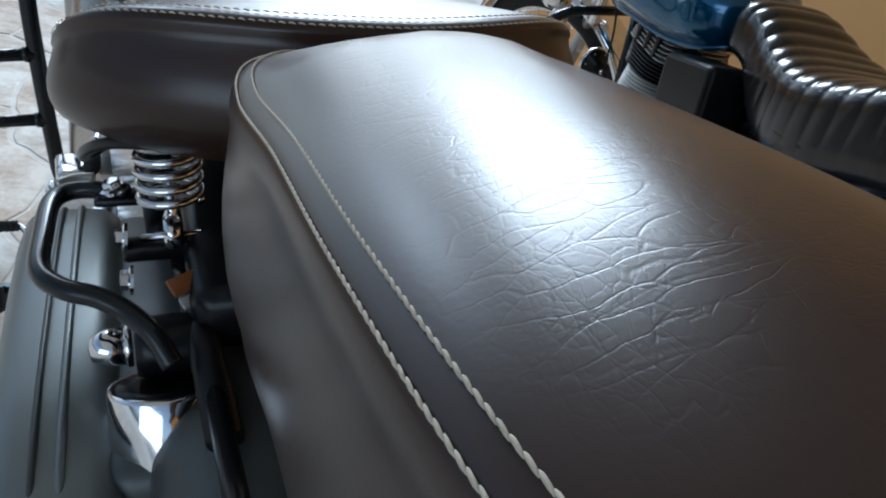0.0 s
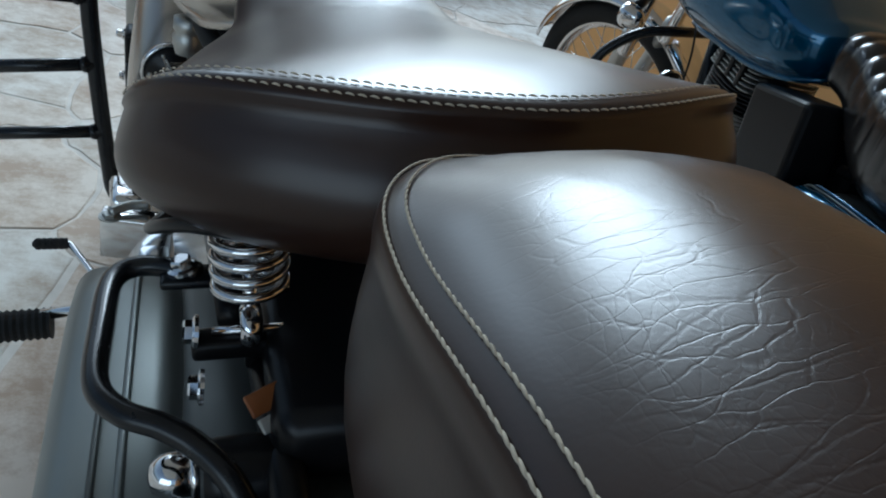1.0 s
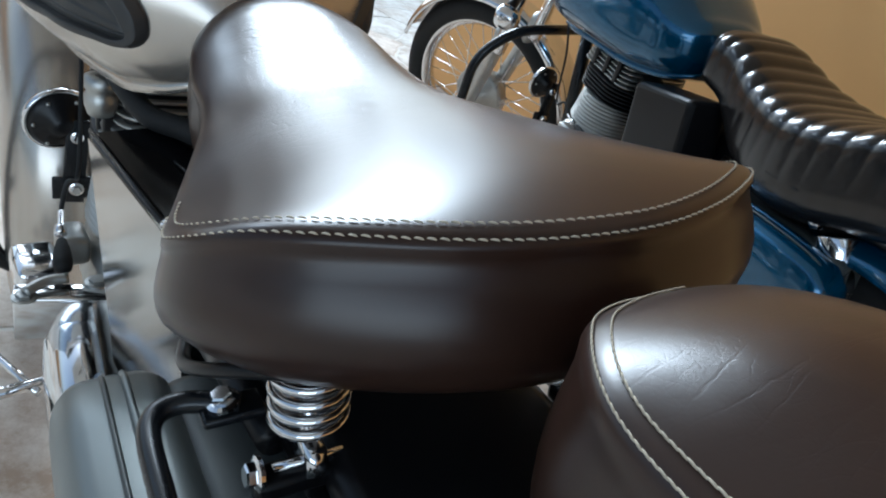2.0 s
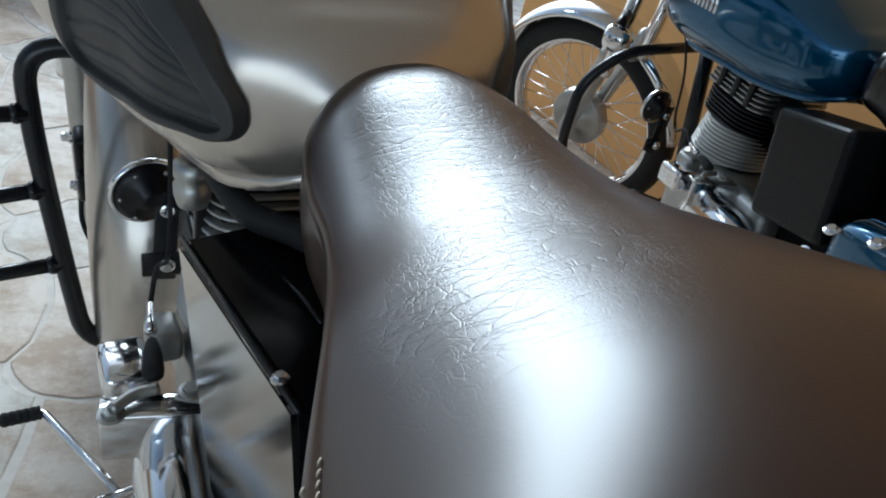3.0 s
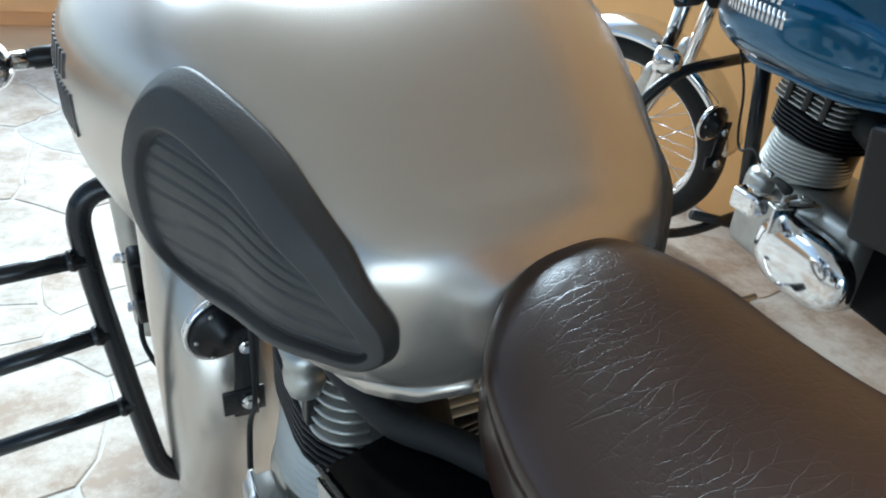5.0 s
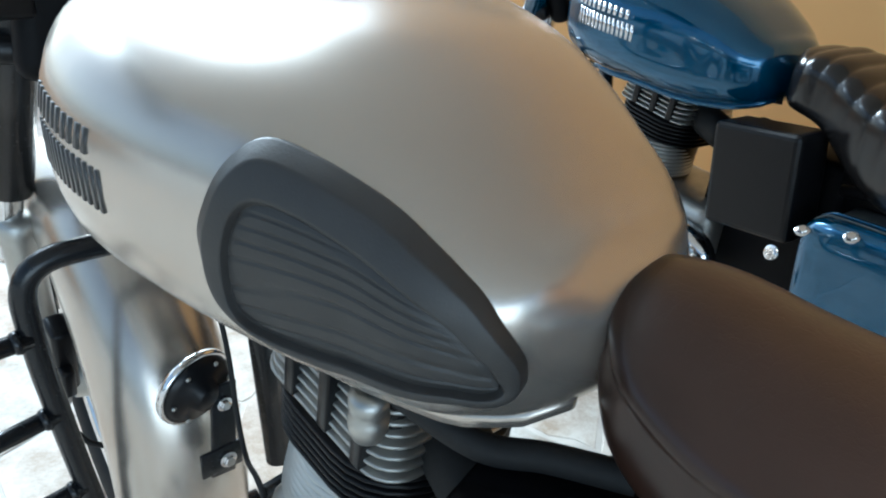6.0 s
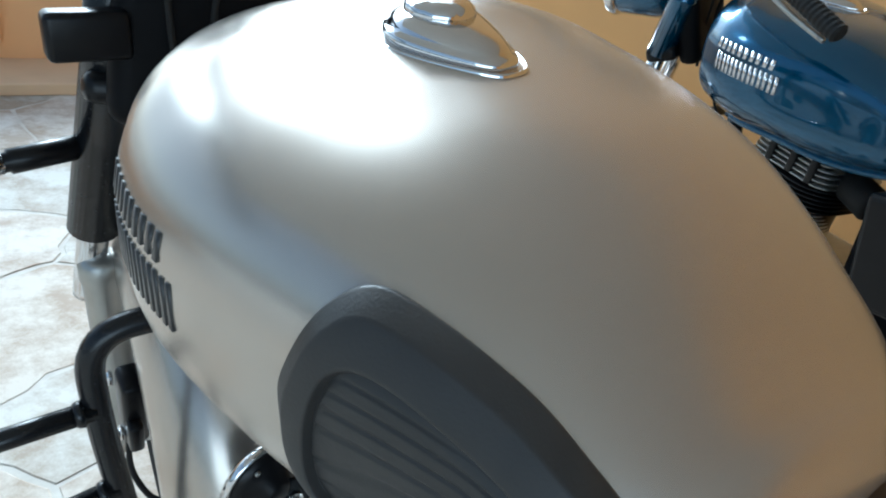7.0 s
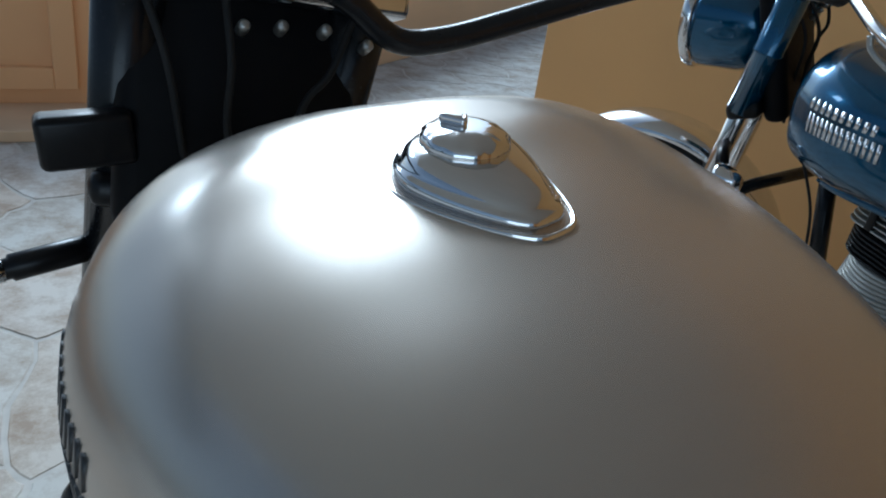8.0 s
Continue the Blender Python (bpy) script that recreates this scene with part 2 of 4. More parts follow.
def lathe(profile, m=None, seg=32, caps=True):
    """Turns (radius, height) pairs round z, then places the result by m."""
    m = m or Matrix()
    rings = [[m @ Vector((r * math.cos(2 * math.pi * k / seg), r * math.sin(2 * math.pi * k / seg), h)) for k in range(seg)] for r, h in profile]
    return loft(rings, caps, not caps)


def block(size, m=None, bevel=0.003, seg=2):
    bm = bmesh.new()
    bmesh.ops.create_cube(bm, size=1)
    bmesh.ops.scale(bm, vec=size, verts=bm.verts)
    if bevel:
        bmesh.ops.bevel(bm, geom=bm.edges[:], offset=bevel, segments=seg, affect="EDGES", profile=0.5)
    if m:
        bmesh.ops.transform(bm, matrix=m, verts=bm.verts)
    return bm


def along(a, b):
    """A pose at a whose z points to b."""
    a, b = Vector(a), Vector(b)
    return Matrix.Translation(a) @ (b - a).to_track_quat("Z", "Y").to_matrix().to_4x4()


def join(*bms):
    out = bms[0]
    for other in bms[1:]:
        me = bpy.data.meshes.new("tmp")
        other.to_mesh(me)
        other.free()
        out.from_mesh(me)
        bpy.data.meshes.remove(me)
    return out


def empty(name, m, label, category, group=""):
    ob = new(name)
    ob.empty_display_size = 0.1
    ob.matrix_world = m
    return tagged(ob, label, category, group)


# ---- motorcycle parts; z up the machine, y forward from the rear axle ----
SADDLE = Matrix.Translation((0, 0.6, 0.87)) @ Matrix.Rotation(radians(-4.5), 4, "X") @ Matrix.Rotation(radians(5.3), 4, (0, -1, 0)) @ Matrix.Translation((0, -0.6, -0.87))
TANK_Y = (0.632, 0.6425, 0.6529, 0.684, 0.7461, 0.8238, 0.9119, 0.9948, 1.0569, 1.1087, 1.1398, 1.1554, 1.1605)
TANK_W = (0.025, 0.050, 0.0797, 0.1209, 0.1534, 0.1883, 0.2204, 0.2325, 0.2219, 0.1911, 0.1379, 0.0901, 0.0318)
TANK_T = (0.848, 0.865, 0.883, 0.9045, 0.9446, 0.9774, 0.9921, 1.0023, 1.0113, 1.007, 0.9847, 0.966, 0.9481)
TANK_C = (0.832, 0.8327, 0.8345, 0.8391, 0.8493, 0.8602, 0.872, 0.8774, 0.8792, 0.8782, 0.8746, 0.8723, 0.8712)
TANK_B = (0.805, 0.7889, 0.7784, 0.7618, 0.7457, 0.7413, 0.7486, 0.7502, 0.7572, 0.7687, 0.7886, 0.811, 0.8252)
TANK_M = Matrix.Translation((-0.006, 0, 0.9)) @ Matrix.Rotation(radians(-1.3), 4, "Y") @ Matrix.Translation((0, 0, -0.9))


def tank_point(y, a, out=0.0):
    """A point of the tank's skin: a turns in degrees from the right (0) over the top (90) to the left (180) and below."""
    w, t, c, b = (curve_at(TANK_Y, v, y) for v in (TANK_W, TANK_T, TANK_C, TANK_B))
    ca, sa = math.cos(radians(a)), math.sin(radians(a))
    e = 2 / 2.77
    h = (t - c) if sa > 0 else (c - b)
    return TANK_M @ Vector(((w + out) * math.copysign(abs(ca) ** e, ca), y, c + (h + out) * math.copysign(abs(sa) ** e, sa)))


def tank_skin(y, a, out=0.0):
    """A point at a height over the skin, with the outward direction."""
    p = tank_point(y, a)
    n = (tank_point(y, a + 1.0) - tank_point(y, a - 1.0)).cross(tank_point(y + 0.004, a) - tank_point(y - 0.004, a)).normalized()
    if n.dot(p - TANK_M @ Vector((0, y, 0.86))) < 0:
        n = -n
    return p + n * out, n


def fuel_tank(parent, paint):
    y0, y1 = TANK_Y[0], TANK_Y[-1]
    ys = [y0 + (y1 - y0) * (1 - math.cos(math.pi * k / 70)) / 2 for k in range(71)]
    return part("fuel_tank", loft([[tank_point(y, 5 * k) for k in range(72)] for y in ys]), paint, parent)


def tank_seam(tank, paint):
    """The flange along the tank's lower edge, on the left and the right."""
    for side in (1, -1):
        rings = []
        for k in range(25):
            y = 0.645 + 0.40 * k / 24
            p = tank_point(y, 236 if side < 0 else 304, -0.002)
            q = p + Vector((0.002 * side, 0, -0.012))
            d = Vector((0.002, 0, 0))
            rings.append([p + d, q + d, q - d, p - d])
        part("seam_flange", loft(rings), paint, tank)


PAD_OUT = ((0.813, 142), (0.782, 139), (0.743, 137.6), (0.716, 137.4), (0.693, 140), (0.674, 148.5), (0.660, 165), (0.654, 182), (0.660, 194), (0.680, 194), (0.718, 193.5), (0.755, 195.5), (0.796, 193), (0.825, 187), (0.838, 178), (0.834, 167), (0.826, 152))
PAD_IN = ((0.797, 161), (0.776, 159.3), (0.740, 160), (0.714, 161), (0.690, 165), (0.675, 173), (0.664, 181.5), (0.662, 186), (0.668, 188.6), (0.685, 188), (0.718, 188.5), (0.755, 190.6), (0.793, 191), (0.810, 188), (0.815, 181), (0.813, 173), (0.808, 165.5))


def knee_pad(tank, side):
    """A ribbed rubber pad of teardrop outline, bowed to the tank's flank."""
    line = smooth_line([(y * 100, a, 0) for y, a in PAD_OUT], 8, closed=True)
    n = len(line)
    rings = []
    # a bevelled rim, then a sunk field whose outline lies low in the pad
    steps = [(0.0, -0.001), (0.0, 0.0036), (0.03, 0.0052), (0.06, 0.0058), (0.36, 0.0118), (0.40, 0.0124), (0.44, 0.0126), (0.88, 0.0122), (0.92, 0.0119), (0.945, 0.0110), (0.98, 0.0068), (1.0, 0.0058), (1.02, 0.0054)]
    half = 1 if side < 0 else 0.5

    def skin(y, a, out):
        return tank_skin(y, a if side < 0 else 158 - a, out * half)[0]

    inner = [(v.x / 100, v.y) for v in smooth_line([(y * 100, a, 0) for y, a in PAD_IN], 8, closed=True)]
    for f, out in steps:
        rings.append([skin(v.x / 100 + (p[0] - v.x / 100) * f, v.y + (p[1] - v.y) * f, out) for v, p in zip(line, inner)])
    rim = loft(rings, caps=False)
    # ribbed field, laid row by row between the recess's lower and upper edge
    y0, y1 = min(p[0] for p in inner), max(p[0] for p in inner)
    grid = []
    for i in range(73):
        y = y0 + (y1 - y0) * (0.004 + 0.992 * (1 - math.cos(math.pi * i / 72)) / 2)
        hits = [p[1] + (q[1] - p[1]) * (y - p[0]) / (q[0] - p[0]) for p, q in zip(inner, inner[1:] + inner[:1]) if (p[0] - y) * (q[0] - y) <= 0 and p[0] != q[0]]
        lo, hi = min(hits), max(hits)
        row = []
        for j in range(85):
            a = lo + (hi - lo) * j / 84
            edge = min(j, 84 - j) / 84 * (hi - lo) / 3.0
            wave = ((a - curve_at((0.66, 0.70, 0.735, 0.76, 0.80, 0.82), (1.2, 0.0, 0.8, 2.0, 4.6, 6.0), y)) / 4.2 + 0.55) % 1.0
            groove = 0.0014 * max(0.0, 1 - abs(wave - 0.5) / 0.16) ** 0.8 * min(1.0, edge)
            row.append(skin(y, a, 0.0058 + 0.0012 * min(1.0, edge) - groove))
        grid.append(row)
    field = bmesh.new()
    vs = [[field.verts.new(p) for p in row] for row in grid]
    for r0, r1 in zip(vs, vs[1:]):
        for j in range(84):
            field.faces.new((r0[j], r0[j + 1], r1[j + 1], r1[j]))
    pad = join(rim, field)
    return part("knee_pad", pad, M_PAD, tank, "black ribbed rubber knee pad")


def flat_on_tank(pieces, out, thick):
    """Flat bars on the tank's flank: each a quad of (y, angle) corners."""
    bm = bmesh.new()
    for quad in pieces:
        lo = [bm.verts.new(tank_skin(y, a, -0.001)[0]) for y, a in quad]
        hi = [bm.verts.new(tank_skin(y, a, out + thick)[0]) for y, a in quad]
        bm.faces.new(hi)
        for k in range(4):
            bm.faces.new((lo[k], lo[(k + 1) % 4], hi[(k + 1) % 4], hi[k]))
    return bm


def maker_mark(tank, mat, stretch=1.0):
    """The two-row maker's mark, as plain bars."""
    for row, (a0, a1, ya, yb, count) in enumerate(((165.0, 172.3, 1.036, 0.936, 5), (174.5, 181.5, 1.030, 0.924, 7))):
        step = (yb - ya) * stretch / count
        for k in range(count):
            shift = 0.12 * k
            bars = []
            for u0, u1 in ((0.0, 0.26), (0.48, 0.74)):
                y0, y1 = ya + step * (k + u0), ya + step * (k + u1)
                bars.append([(y0, a0 + shift), (y1, a0 + shift), (y1, a1 + shift), (y0, a1 + shift)])
            part("mark_bar", flat_on_tank(bars, 0.0006, 0.0006), mat, tank)


def filler_cap(tank):
    """A chrome hinged cap: a drop-shaped base with a lobed lock on top."""
    p, n = tank_skin(0.990, 94, 0)
    c = Vector((-0.022, 0.990, p.z - 0.001))
    tilt = Matrix.Translation(c) @ Vector((0, 0, 1)).rotation_difference((n + Vector((0, 0, 0.6))).normalized()).to_matrix().to_4x4() @ Matrix.Rotation(radians(13), 4, "Z")

    def outline(u):
        """A disc drawn out to a blunt nose towards the rider."""
        x, y = 0.041 * math.cos(u), 0.041 * math.sin(u)
        if y < 0:
            k = -y / 0.041
            x = math.copysign((0.041 - 0.017 * k ** 1.3) * abs(math.cos(u)) ** 0.55, x)
            y = -0.064 * k
        return Vector((x, y, 0))

    line = [outline(2 * math.pi * k / 72) for k in range(72)]
    rings = []
    for f, h in ((1.0, -0.006), (1.0, 0.003), (0.99, 0.0065), (0.95, 0.0085), (0.91, 0.0092), (0.885, 0.0115), (0.83, 0.0150), (0.74, 0.0178), (0.6, 0.0195), (0.4, 0.0205), (0.02, 0.0208)):
        rings.append([tilt @ Vector((v.x * f, (v.y + 0.002) * f - 0.002, h * (1 - 0.35 * max(0, -v.y * f) / 0.064) if h > 0 else h)) for v in line])
    cap = part("filler_cap", loft(rings), M_CHROME, tank, "chrome drop-shaped hinged filler cap")
    seat = [[tilt @ Vector((v.x * f, (v.y + 0.002) * f - 0.002, h)) for v in line] for f, h in ((1.13, -0.010), (1.13, 0.0004), (1.11, 0.0014), (1.075, 0.0004), (1.06, -0.004))]
    part("cap_seat", loft(seat), M_CHROME, cap)
    lock = []
    for f, h in ((1.0, 0.014), (1.05, 0.0195), (1.02, 0.0235), (0.88, 0.0262), (0.6, 0.028), (0.05, 0.0285)):
        lock.append([tilt @ Vector(((0.0235 + 0.0007 * abs(math.cos(6 * 2 * math.pi * k / 96))) * f * math.cos(2 * math.pi * k / 96), 0.003 + (0.0235 + 0.0007 * abs(math.cos(6 * 2 * math.pi * k / 96))) * f * math.sin(2 * math.pi * k / 96), h)) for k in range(96)])
    part("cap_lock", loft(lock), M_CHROME, cap)
    part("lock_flap", join(block((0.004, 0.016, 0.006), tilt @ pose(-0.004, 0.010, 0.0305, 0, 0, 25), 0.002), block((0.003, 0.010, 0.004), tilt @ pose(0.003, 0.008, 0.0300, 0, 0, -40), 0.0012)), M_CHROME, cap)


# ---- seats ----
SKIRT = ((0.04, -0.0010), (0.10, 0.0005), (0.18, 0.0040), (0.28, 0.0085), (0.40, 0.0125), (0.52, 0.0140), (0.64, 0.0125), (0.76, 0.0075), (0.87, -0.0010), (0.95, -0.0110), (1.0, -0.022), (0.99, -0.038), (0.96, -0.055))


def cushion(plan, centre, top, skirt, puff=1.0, tuck=1.0, shoulder=0.006):
    """A padded seat: an outline (x, y) closed in plan, a top height by (x, y) and a skirt depth by (x, y)."""
    rings = []
    c = Vector((*centre, 0))
    for f in (0.02, 0.1, 0.2, 0.3, 0.4, 0.5, 0.6, 0.7, 0.78, 0.85, 0.9, 0.94):
        rings.append([Vector((*(c + (p - c) * f).xy, top(*(c + (p - c) * f).xy))) for p in plan])
    for f, d in ((0.97, 0.04), (0.985, 0.25), (0.996, 0.6), (1.0, 1.0)):
        rings.append([Vector((*(c + (p - c) * f).xy, top(*(c + (p - c) * f).xy) - d * shoulder)) for p in plan])
    n = len(plan)
    for u, e in SKIRT:
        ring = []
        for i, p in enumerate(plan):
            t = (plan[(i + 1) % n] - plan[i - 1]).normalized()
            out = Vector((t.y, -t.x, 0))
            if out.dot(p - c) < 0:
                out = -out
            q = p + out * e * ((puff(p.y) if callable(puff) else puff) if e > 0 else tuck)
            ring.append(Vector((q.x, q.y, top(p.x, p.y) - shoulder - skirt(p.x, p.y) * u)))
        rings.append(ring)
    return loft(rings)


def stitches(path, surface, length, gap, r, twist=0.25):
    """Thread dashes along a closed or open line in plan, lying on a surface."""
    bm = bmesh.new()
    pts = [Vector(p) for p in path]
    total, run = [0.0], 0.0
    for a, b in zip(pts, pts[1:]):
        run += (b - a).length
        total.append(run)

    def at(d):
        k = min(max(int(np.searchsorted(total, d)) - 1, 0), len(pts) - 2)
        t = (d - total[k]) / max(total[k + 1] - total[k], 1e-9)
        return pts[k].lerp(pts[k + 1], t)

    d = gap
    while d + length < run:
        a, b = at(d), at(d + length)
        n = surface(a)
        side = (b - a).cross(n).normalized() * length * twist * 0.5
        a, b = a - side + n * r * 0.2, b + side + n * r * 0.2
        m = (a + b) / 2 + n * r * 0.9
        seg = []
        for p, rad in ((a, 0.35), (a.lerp(m, 0.5) + n * r * 0.3, 0.95), (m, 1.0), (b.lerp(m, 0.5) + n * r * 0.3, 0.95), (b, 0.35)):
            w = (b - a).normalized()
            u = w.cross(n).normalized()
            seg.append([bm.verts.new(p + (u * math.cos(q) + n * math.sin(q)) * r * rad) for q in (0, 1.257, 2.513, 3.77, 5.027)])
        for s0, s1 in zip(seg, seg[1:]):
            for k in range(5):
                bm.faces.new((s0[k], s0[(k + 1) % 5], s1[(k + 1) % 5], s1[k]))
        bm.faces.new(seg[0])
        bm.faces.new(seg[-1])
        d += length + gap
    return bm


def dense(points, per=8):
    return [Vector((v.x, v.y, 0)) for v in smooth_line([(x, y, 0) for x, y in points], per, closed=True)]


RIDER = ((0.020, 0.655), (0.060, 0.645), (0.086, 0.598), (0.092, 0.53), (0.110, 0.45), (0.148, 0.385), (0.183, 0.325), (0.192, 0.275), (0.170, 0.243), (0.134, 0.220), (0.095, 0.204), (0.050, 0.195), (0.0, 0.197), (-0.038, 0.205), (-0.074, 0.219), (-0.106, 0.238), (-0.130, 0.262), (-0.142, 0.287), (-0.144, 0.315), (-0.131, 0.358), (-0.104, 0.43), (-0.084, 0.50), (-0.078, 0.56), (-0.062, 0.612), (-0.024, 0.646))


def rider_top(x, y):
    """Height of the saddle: an arched rear rim, a dished middle and a domed nose."""
    crest = curve_at((0.18, 0.21, 0.25, 0.30, 0.36, 0.42, 0.48, 0.56, 0.62, 0.68), (0.872, 0.875, 0.877, 0.874, 0.866, 0.858, 0.854, 0.863, 0.874, 0.873), y)
    half = curve_at((0.18, 0.24, 0.30, 0.37, 0.46, 0.55, 0.60, 0.66), (0.165, 0.166, 0.166, 0.142, 0.105, 0.088, 0.08, 0.06), y)
    fall = curve_at((0.18, 0.22, 0.25, 0.28, 0.31, 0.36, 0.42, 0.55, 0.68), (0.004, 0.008, 0.014, 0.025, 0.034, 0.034, 0.026, 0.026, 0.024), y)
    middle = curve_at((0.2, 0.34, 0.46, 0.66), (0.027, 0.024, 0.014, 0.014), y)
    return crest - fall * min(abs(x - middle) / half, 1.15) ** 2.4


def rider_seat(root):
    plan = dense(RIDER)
    depth = lambda x, y: curve_at((0.18, 0.24, 0.29, 0.34, 0.5, 0.7), (0.086, 0.080, 0.056, 0.050, 0.058, 0.07), y)
    seat = part("rider_seat", cushion(plan, (0.018, 0.42), rider_top, depth, lambda y: curve_at((0.18, 0.23, 0.30, 0.7), (1.0, 0.9, 0.4, 0.35), y), 0.9), M_LEATHER, root, "brown leather sprung saddle with cream stitching")
    seat.matrix_local = SADDLE
    n = len(plan)
    rear = [p for p in plan if p.y < 0.345]
    k0 = next(i for i in range(n) if plan[i].y < 0.345 and plan[i - 1].y >= 0.345)
    rear = [plan[(k0 + i) % n] for i in range(len(rear))]
    c = Vector((0.018, 0.42, 0))
    for f, drop in ((0.992, 0.0022), (0.950, 0.0)):
        line = [Vector((*(c + (p - c) * f).xy, rider_top(*(c + (p - c) * f).xy) - drop + 0.0006)) for p in rear]
        part("stitching", stitches(line, lambda p: Vector((p.x * 0.6, -0.35, 1)).normalized(), 0.0040, 0.0012, 0.00052), M_THREAD, seat, "cream thread")
    part("seat_pan", tube([Vector((*(c + (p - c) * 0.95).xy, rider_top(p.x, p.y) - 0.080)) for p in rear], 0.004, 8), M_BLACK, seat)
    return seat


PILLION = ((0.030, 0.172), (0.070, 0.166), (0.098, 0.142), (0.110, 0.10), (0.116, 0.03), (0.118, -0.06), (0.118, -0.16), (0.112, -0.25), (0.080, -0.30), (0.035, -0.31), (-0.015, -0.30), (-0.040, -0.25), (-0.055, -0.15), (-0.060, -0.07), (-0.061, 0.005), (-0.063, 0.072), (-0.056, 0.115), (-0.030, 0.150), (0.0, 0.166))


def pillion_top(x, y):
    base = curve_at((-0.3, -0.2, -0.14, -0.07, 0.0, 0.08, 0.12, 0.15, 0.165, 0.18), (0.886, 0.888, 0.888, 0.885, 0.880, 0.873, 0.871, 0.865, 0.859, 0.848), y)
    u = (x - 0.025) / 0.086
    dome = 0.026 * (1 - min(abs(u), 1.1) ** 2.2) * min(1, max(0.0, (0.172 - y) / 0.09))
    return base + dome - 0.020 * max(0.0, u) ** 2


def pillion_seat(root):
    plan = dense(PILLION)
    seat = part("pillion_seat", cushion(plan, (0.03, 0.0), pillion_top, lambda x, y: 0.10, 0.35, 0.05), M_LEATHER, root, "brown leather pillion pad with double cream stitching")
    seat.matrix_local = SADDLE
    c = Vector((0.03, 0.0, 0))
    n = len(plan)
    k0 = min(range(n), key=lambda i: (plan[i] - Vector((0.035, 0.17, 0))).length)
    k1 = min(range(n), key=lambda i: (plan[i] - Vector((-0.015, -0.30, 0))).length)
    side = [plan[(k0 - i) % n] for i in range((k0 - k1) % n)]
    for f, inset in ((0.99, 0.0030), (0.97, 0.0090)):
        line = []
        for i, p in enumerate(side):
            t = (side[min(i + 1, len(side) - 1)] - side[max(i - 1, 0)]).normalized()
            q = p + Vector((t.y, -t.x, 0)) * (inset if Vector((t.y, -t.x, 0)).dot(c - p) > 0 else -inset)
            line.append(Vector((q.x, q.y, pillion_top(q.x, q.y) + 0.0004 - (0.0004 if f > 0.97 else 0))))
        part("stitching", stitches(line, lambda p: Vector((-0.6 if f > 0.97 else -0.35, 0, 1)).normalized(), 0.0046, -0.0010, 0.00045, 0.12), M_THREAD, seat, "cream thread")
    return seat


# ---- small hardware ----
def bolt(parent, at, axis, r=0.0065, h=0.006, mat=None, name="bolt", m0=None):
    m = along(at, Vector(at) + Vector(axis))
    if m0:
        m = m0 @ m
    flange = lathe([(r * 1.45, 0), (r * 1.45, h * 0.3), (r * 1.1, h * 0.45)], m, 20)
    hexa = lathe([(r, h * 0.3), (r, h), (r * 0.85, h * 1.15), (r * 0.2, h * 1.15)], m, 6)
    return part(name, join(flange, hexa), mat or M_CHROME, parent, "", False)


def spring(parent, at, r, wire, height, turns, m0, n=34):
    pts = []
    steps = int(turns * n)
    for k in range(steps + 1):
        a = 2 * math.pi * k / n
        u = k / steps
        h = height * (0.03 + 0.94 * u)
        pts.append(Vector(at) + Vector((r * math.cos(a), r * math.sin(a), h)))
    coil = tube(pts, wire, 10)
    bmesh.ops.transform(coil, matrix=m0, verts=coil.verts)
    return part("seat_spring", coil, M_CHROME, parent, "chrome coil seat spring")


def piece(name, bm, mat, parent, m, label="", smooth=True):
    bmesh.ops.transform(bm, matrix=m, verts=bm.verts)
    return part(name, bm, mat, parent, label, smooth)


def wheel(root, name, centre, radius, yaw, lean=0):
    m = pose(*centre, 0, lean, yaw) @ pose(0, 0, 0, 0, 90, 0)
    tyre = part(name, lathe([(radius - 0.075, -0.028), (radius - 0.07, -0.040), (radius - 0.045, -0.050), (radius - 0.018, -0.044), (radius - 0.003, -0.022), (radius, 0), (radius - 0.003, 0.022), (radius - 0.018, 0.044), (radius - 0.045, 0.050), (radius - 0.07, 0.040), (radius - 0.075, 0.028), (radius - 0.072, 0)], m, 72, False), M_RUBBER, root)
    rr = radius - 0.072
    part("rim", lathe([(rr + 0.008, -0.032), (rr - 0.004, -0.034), (rr - 0.010, -0.026), (rr - 0.022, -0.012), (rr - 0.024, 0), (rr - 0.022, 0.012), (rr - 0.010, 0.026), (rr - 0.004, 0.034), (rr + 0.008, 0.032)], m, 72, False), M_CHROME, tyre)
    part("hub", lathe([(0.012, -0.07), (0.03, -0.07), (0.035, -0.05), (0.085, -0.045), (0.095, -0.035), (0.095, 0.0), (0.085, 0.006), (0.035, 0.02), (0.032, 0.05), (0.055, 0.052), (0.055, 0.058), (0.012, 0.07)], m, 36), M_ALLOY, tyre)
    for k in range(36):
        a = 2 * math.pi * k / 36
        b = a + (0.42 if k % 2 else -0.42)
        z = 0.05 if (k // 2) % 2 else -0.04
        hub_r = 0.05 if z > 0 else 0.09
        part("spoke", tube([m @ Vector((hub_r * math.cos(b), hub_r * math.sin(b), z)), m @ Vector(((rr - 0.022) * math.cos(a), (rr - 0.022) * math.sin(a), 0))], 0.0018, 5), M_CHROME, tyre)
    return tyre


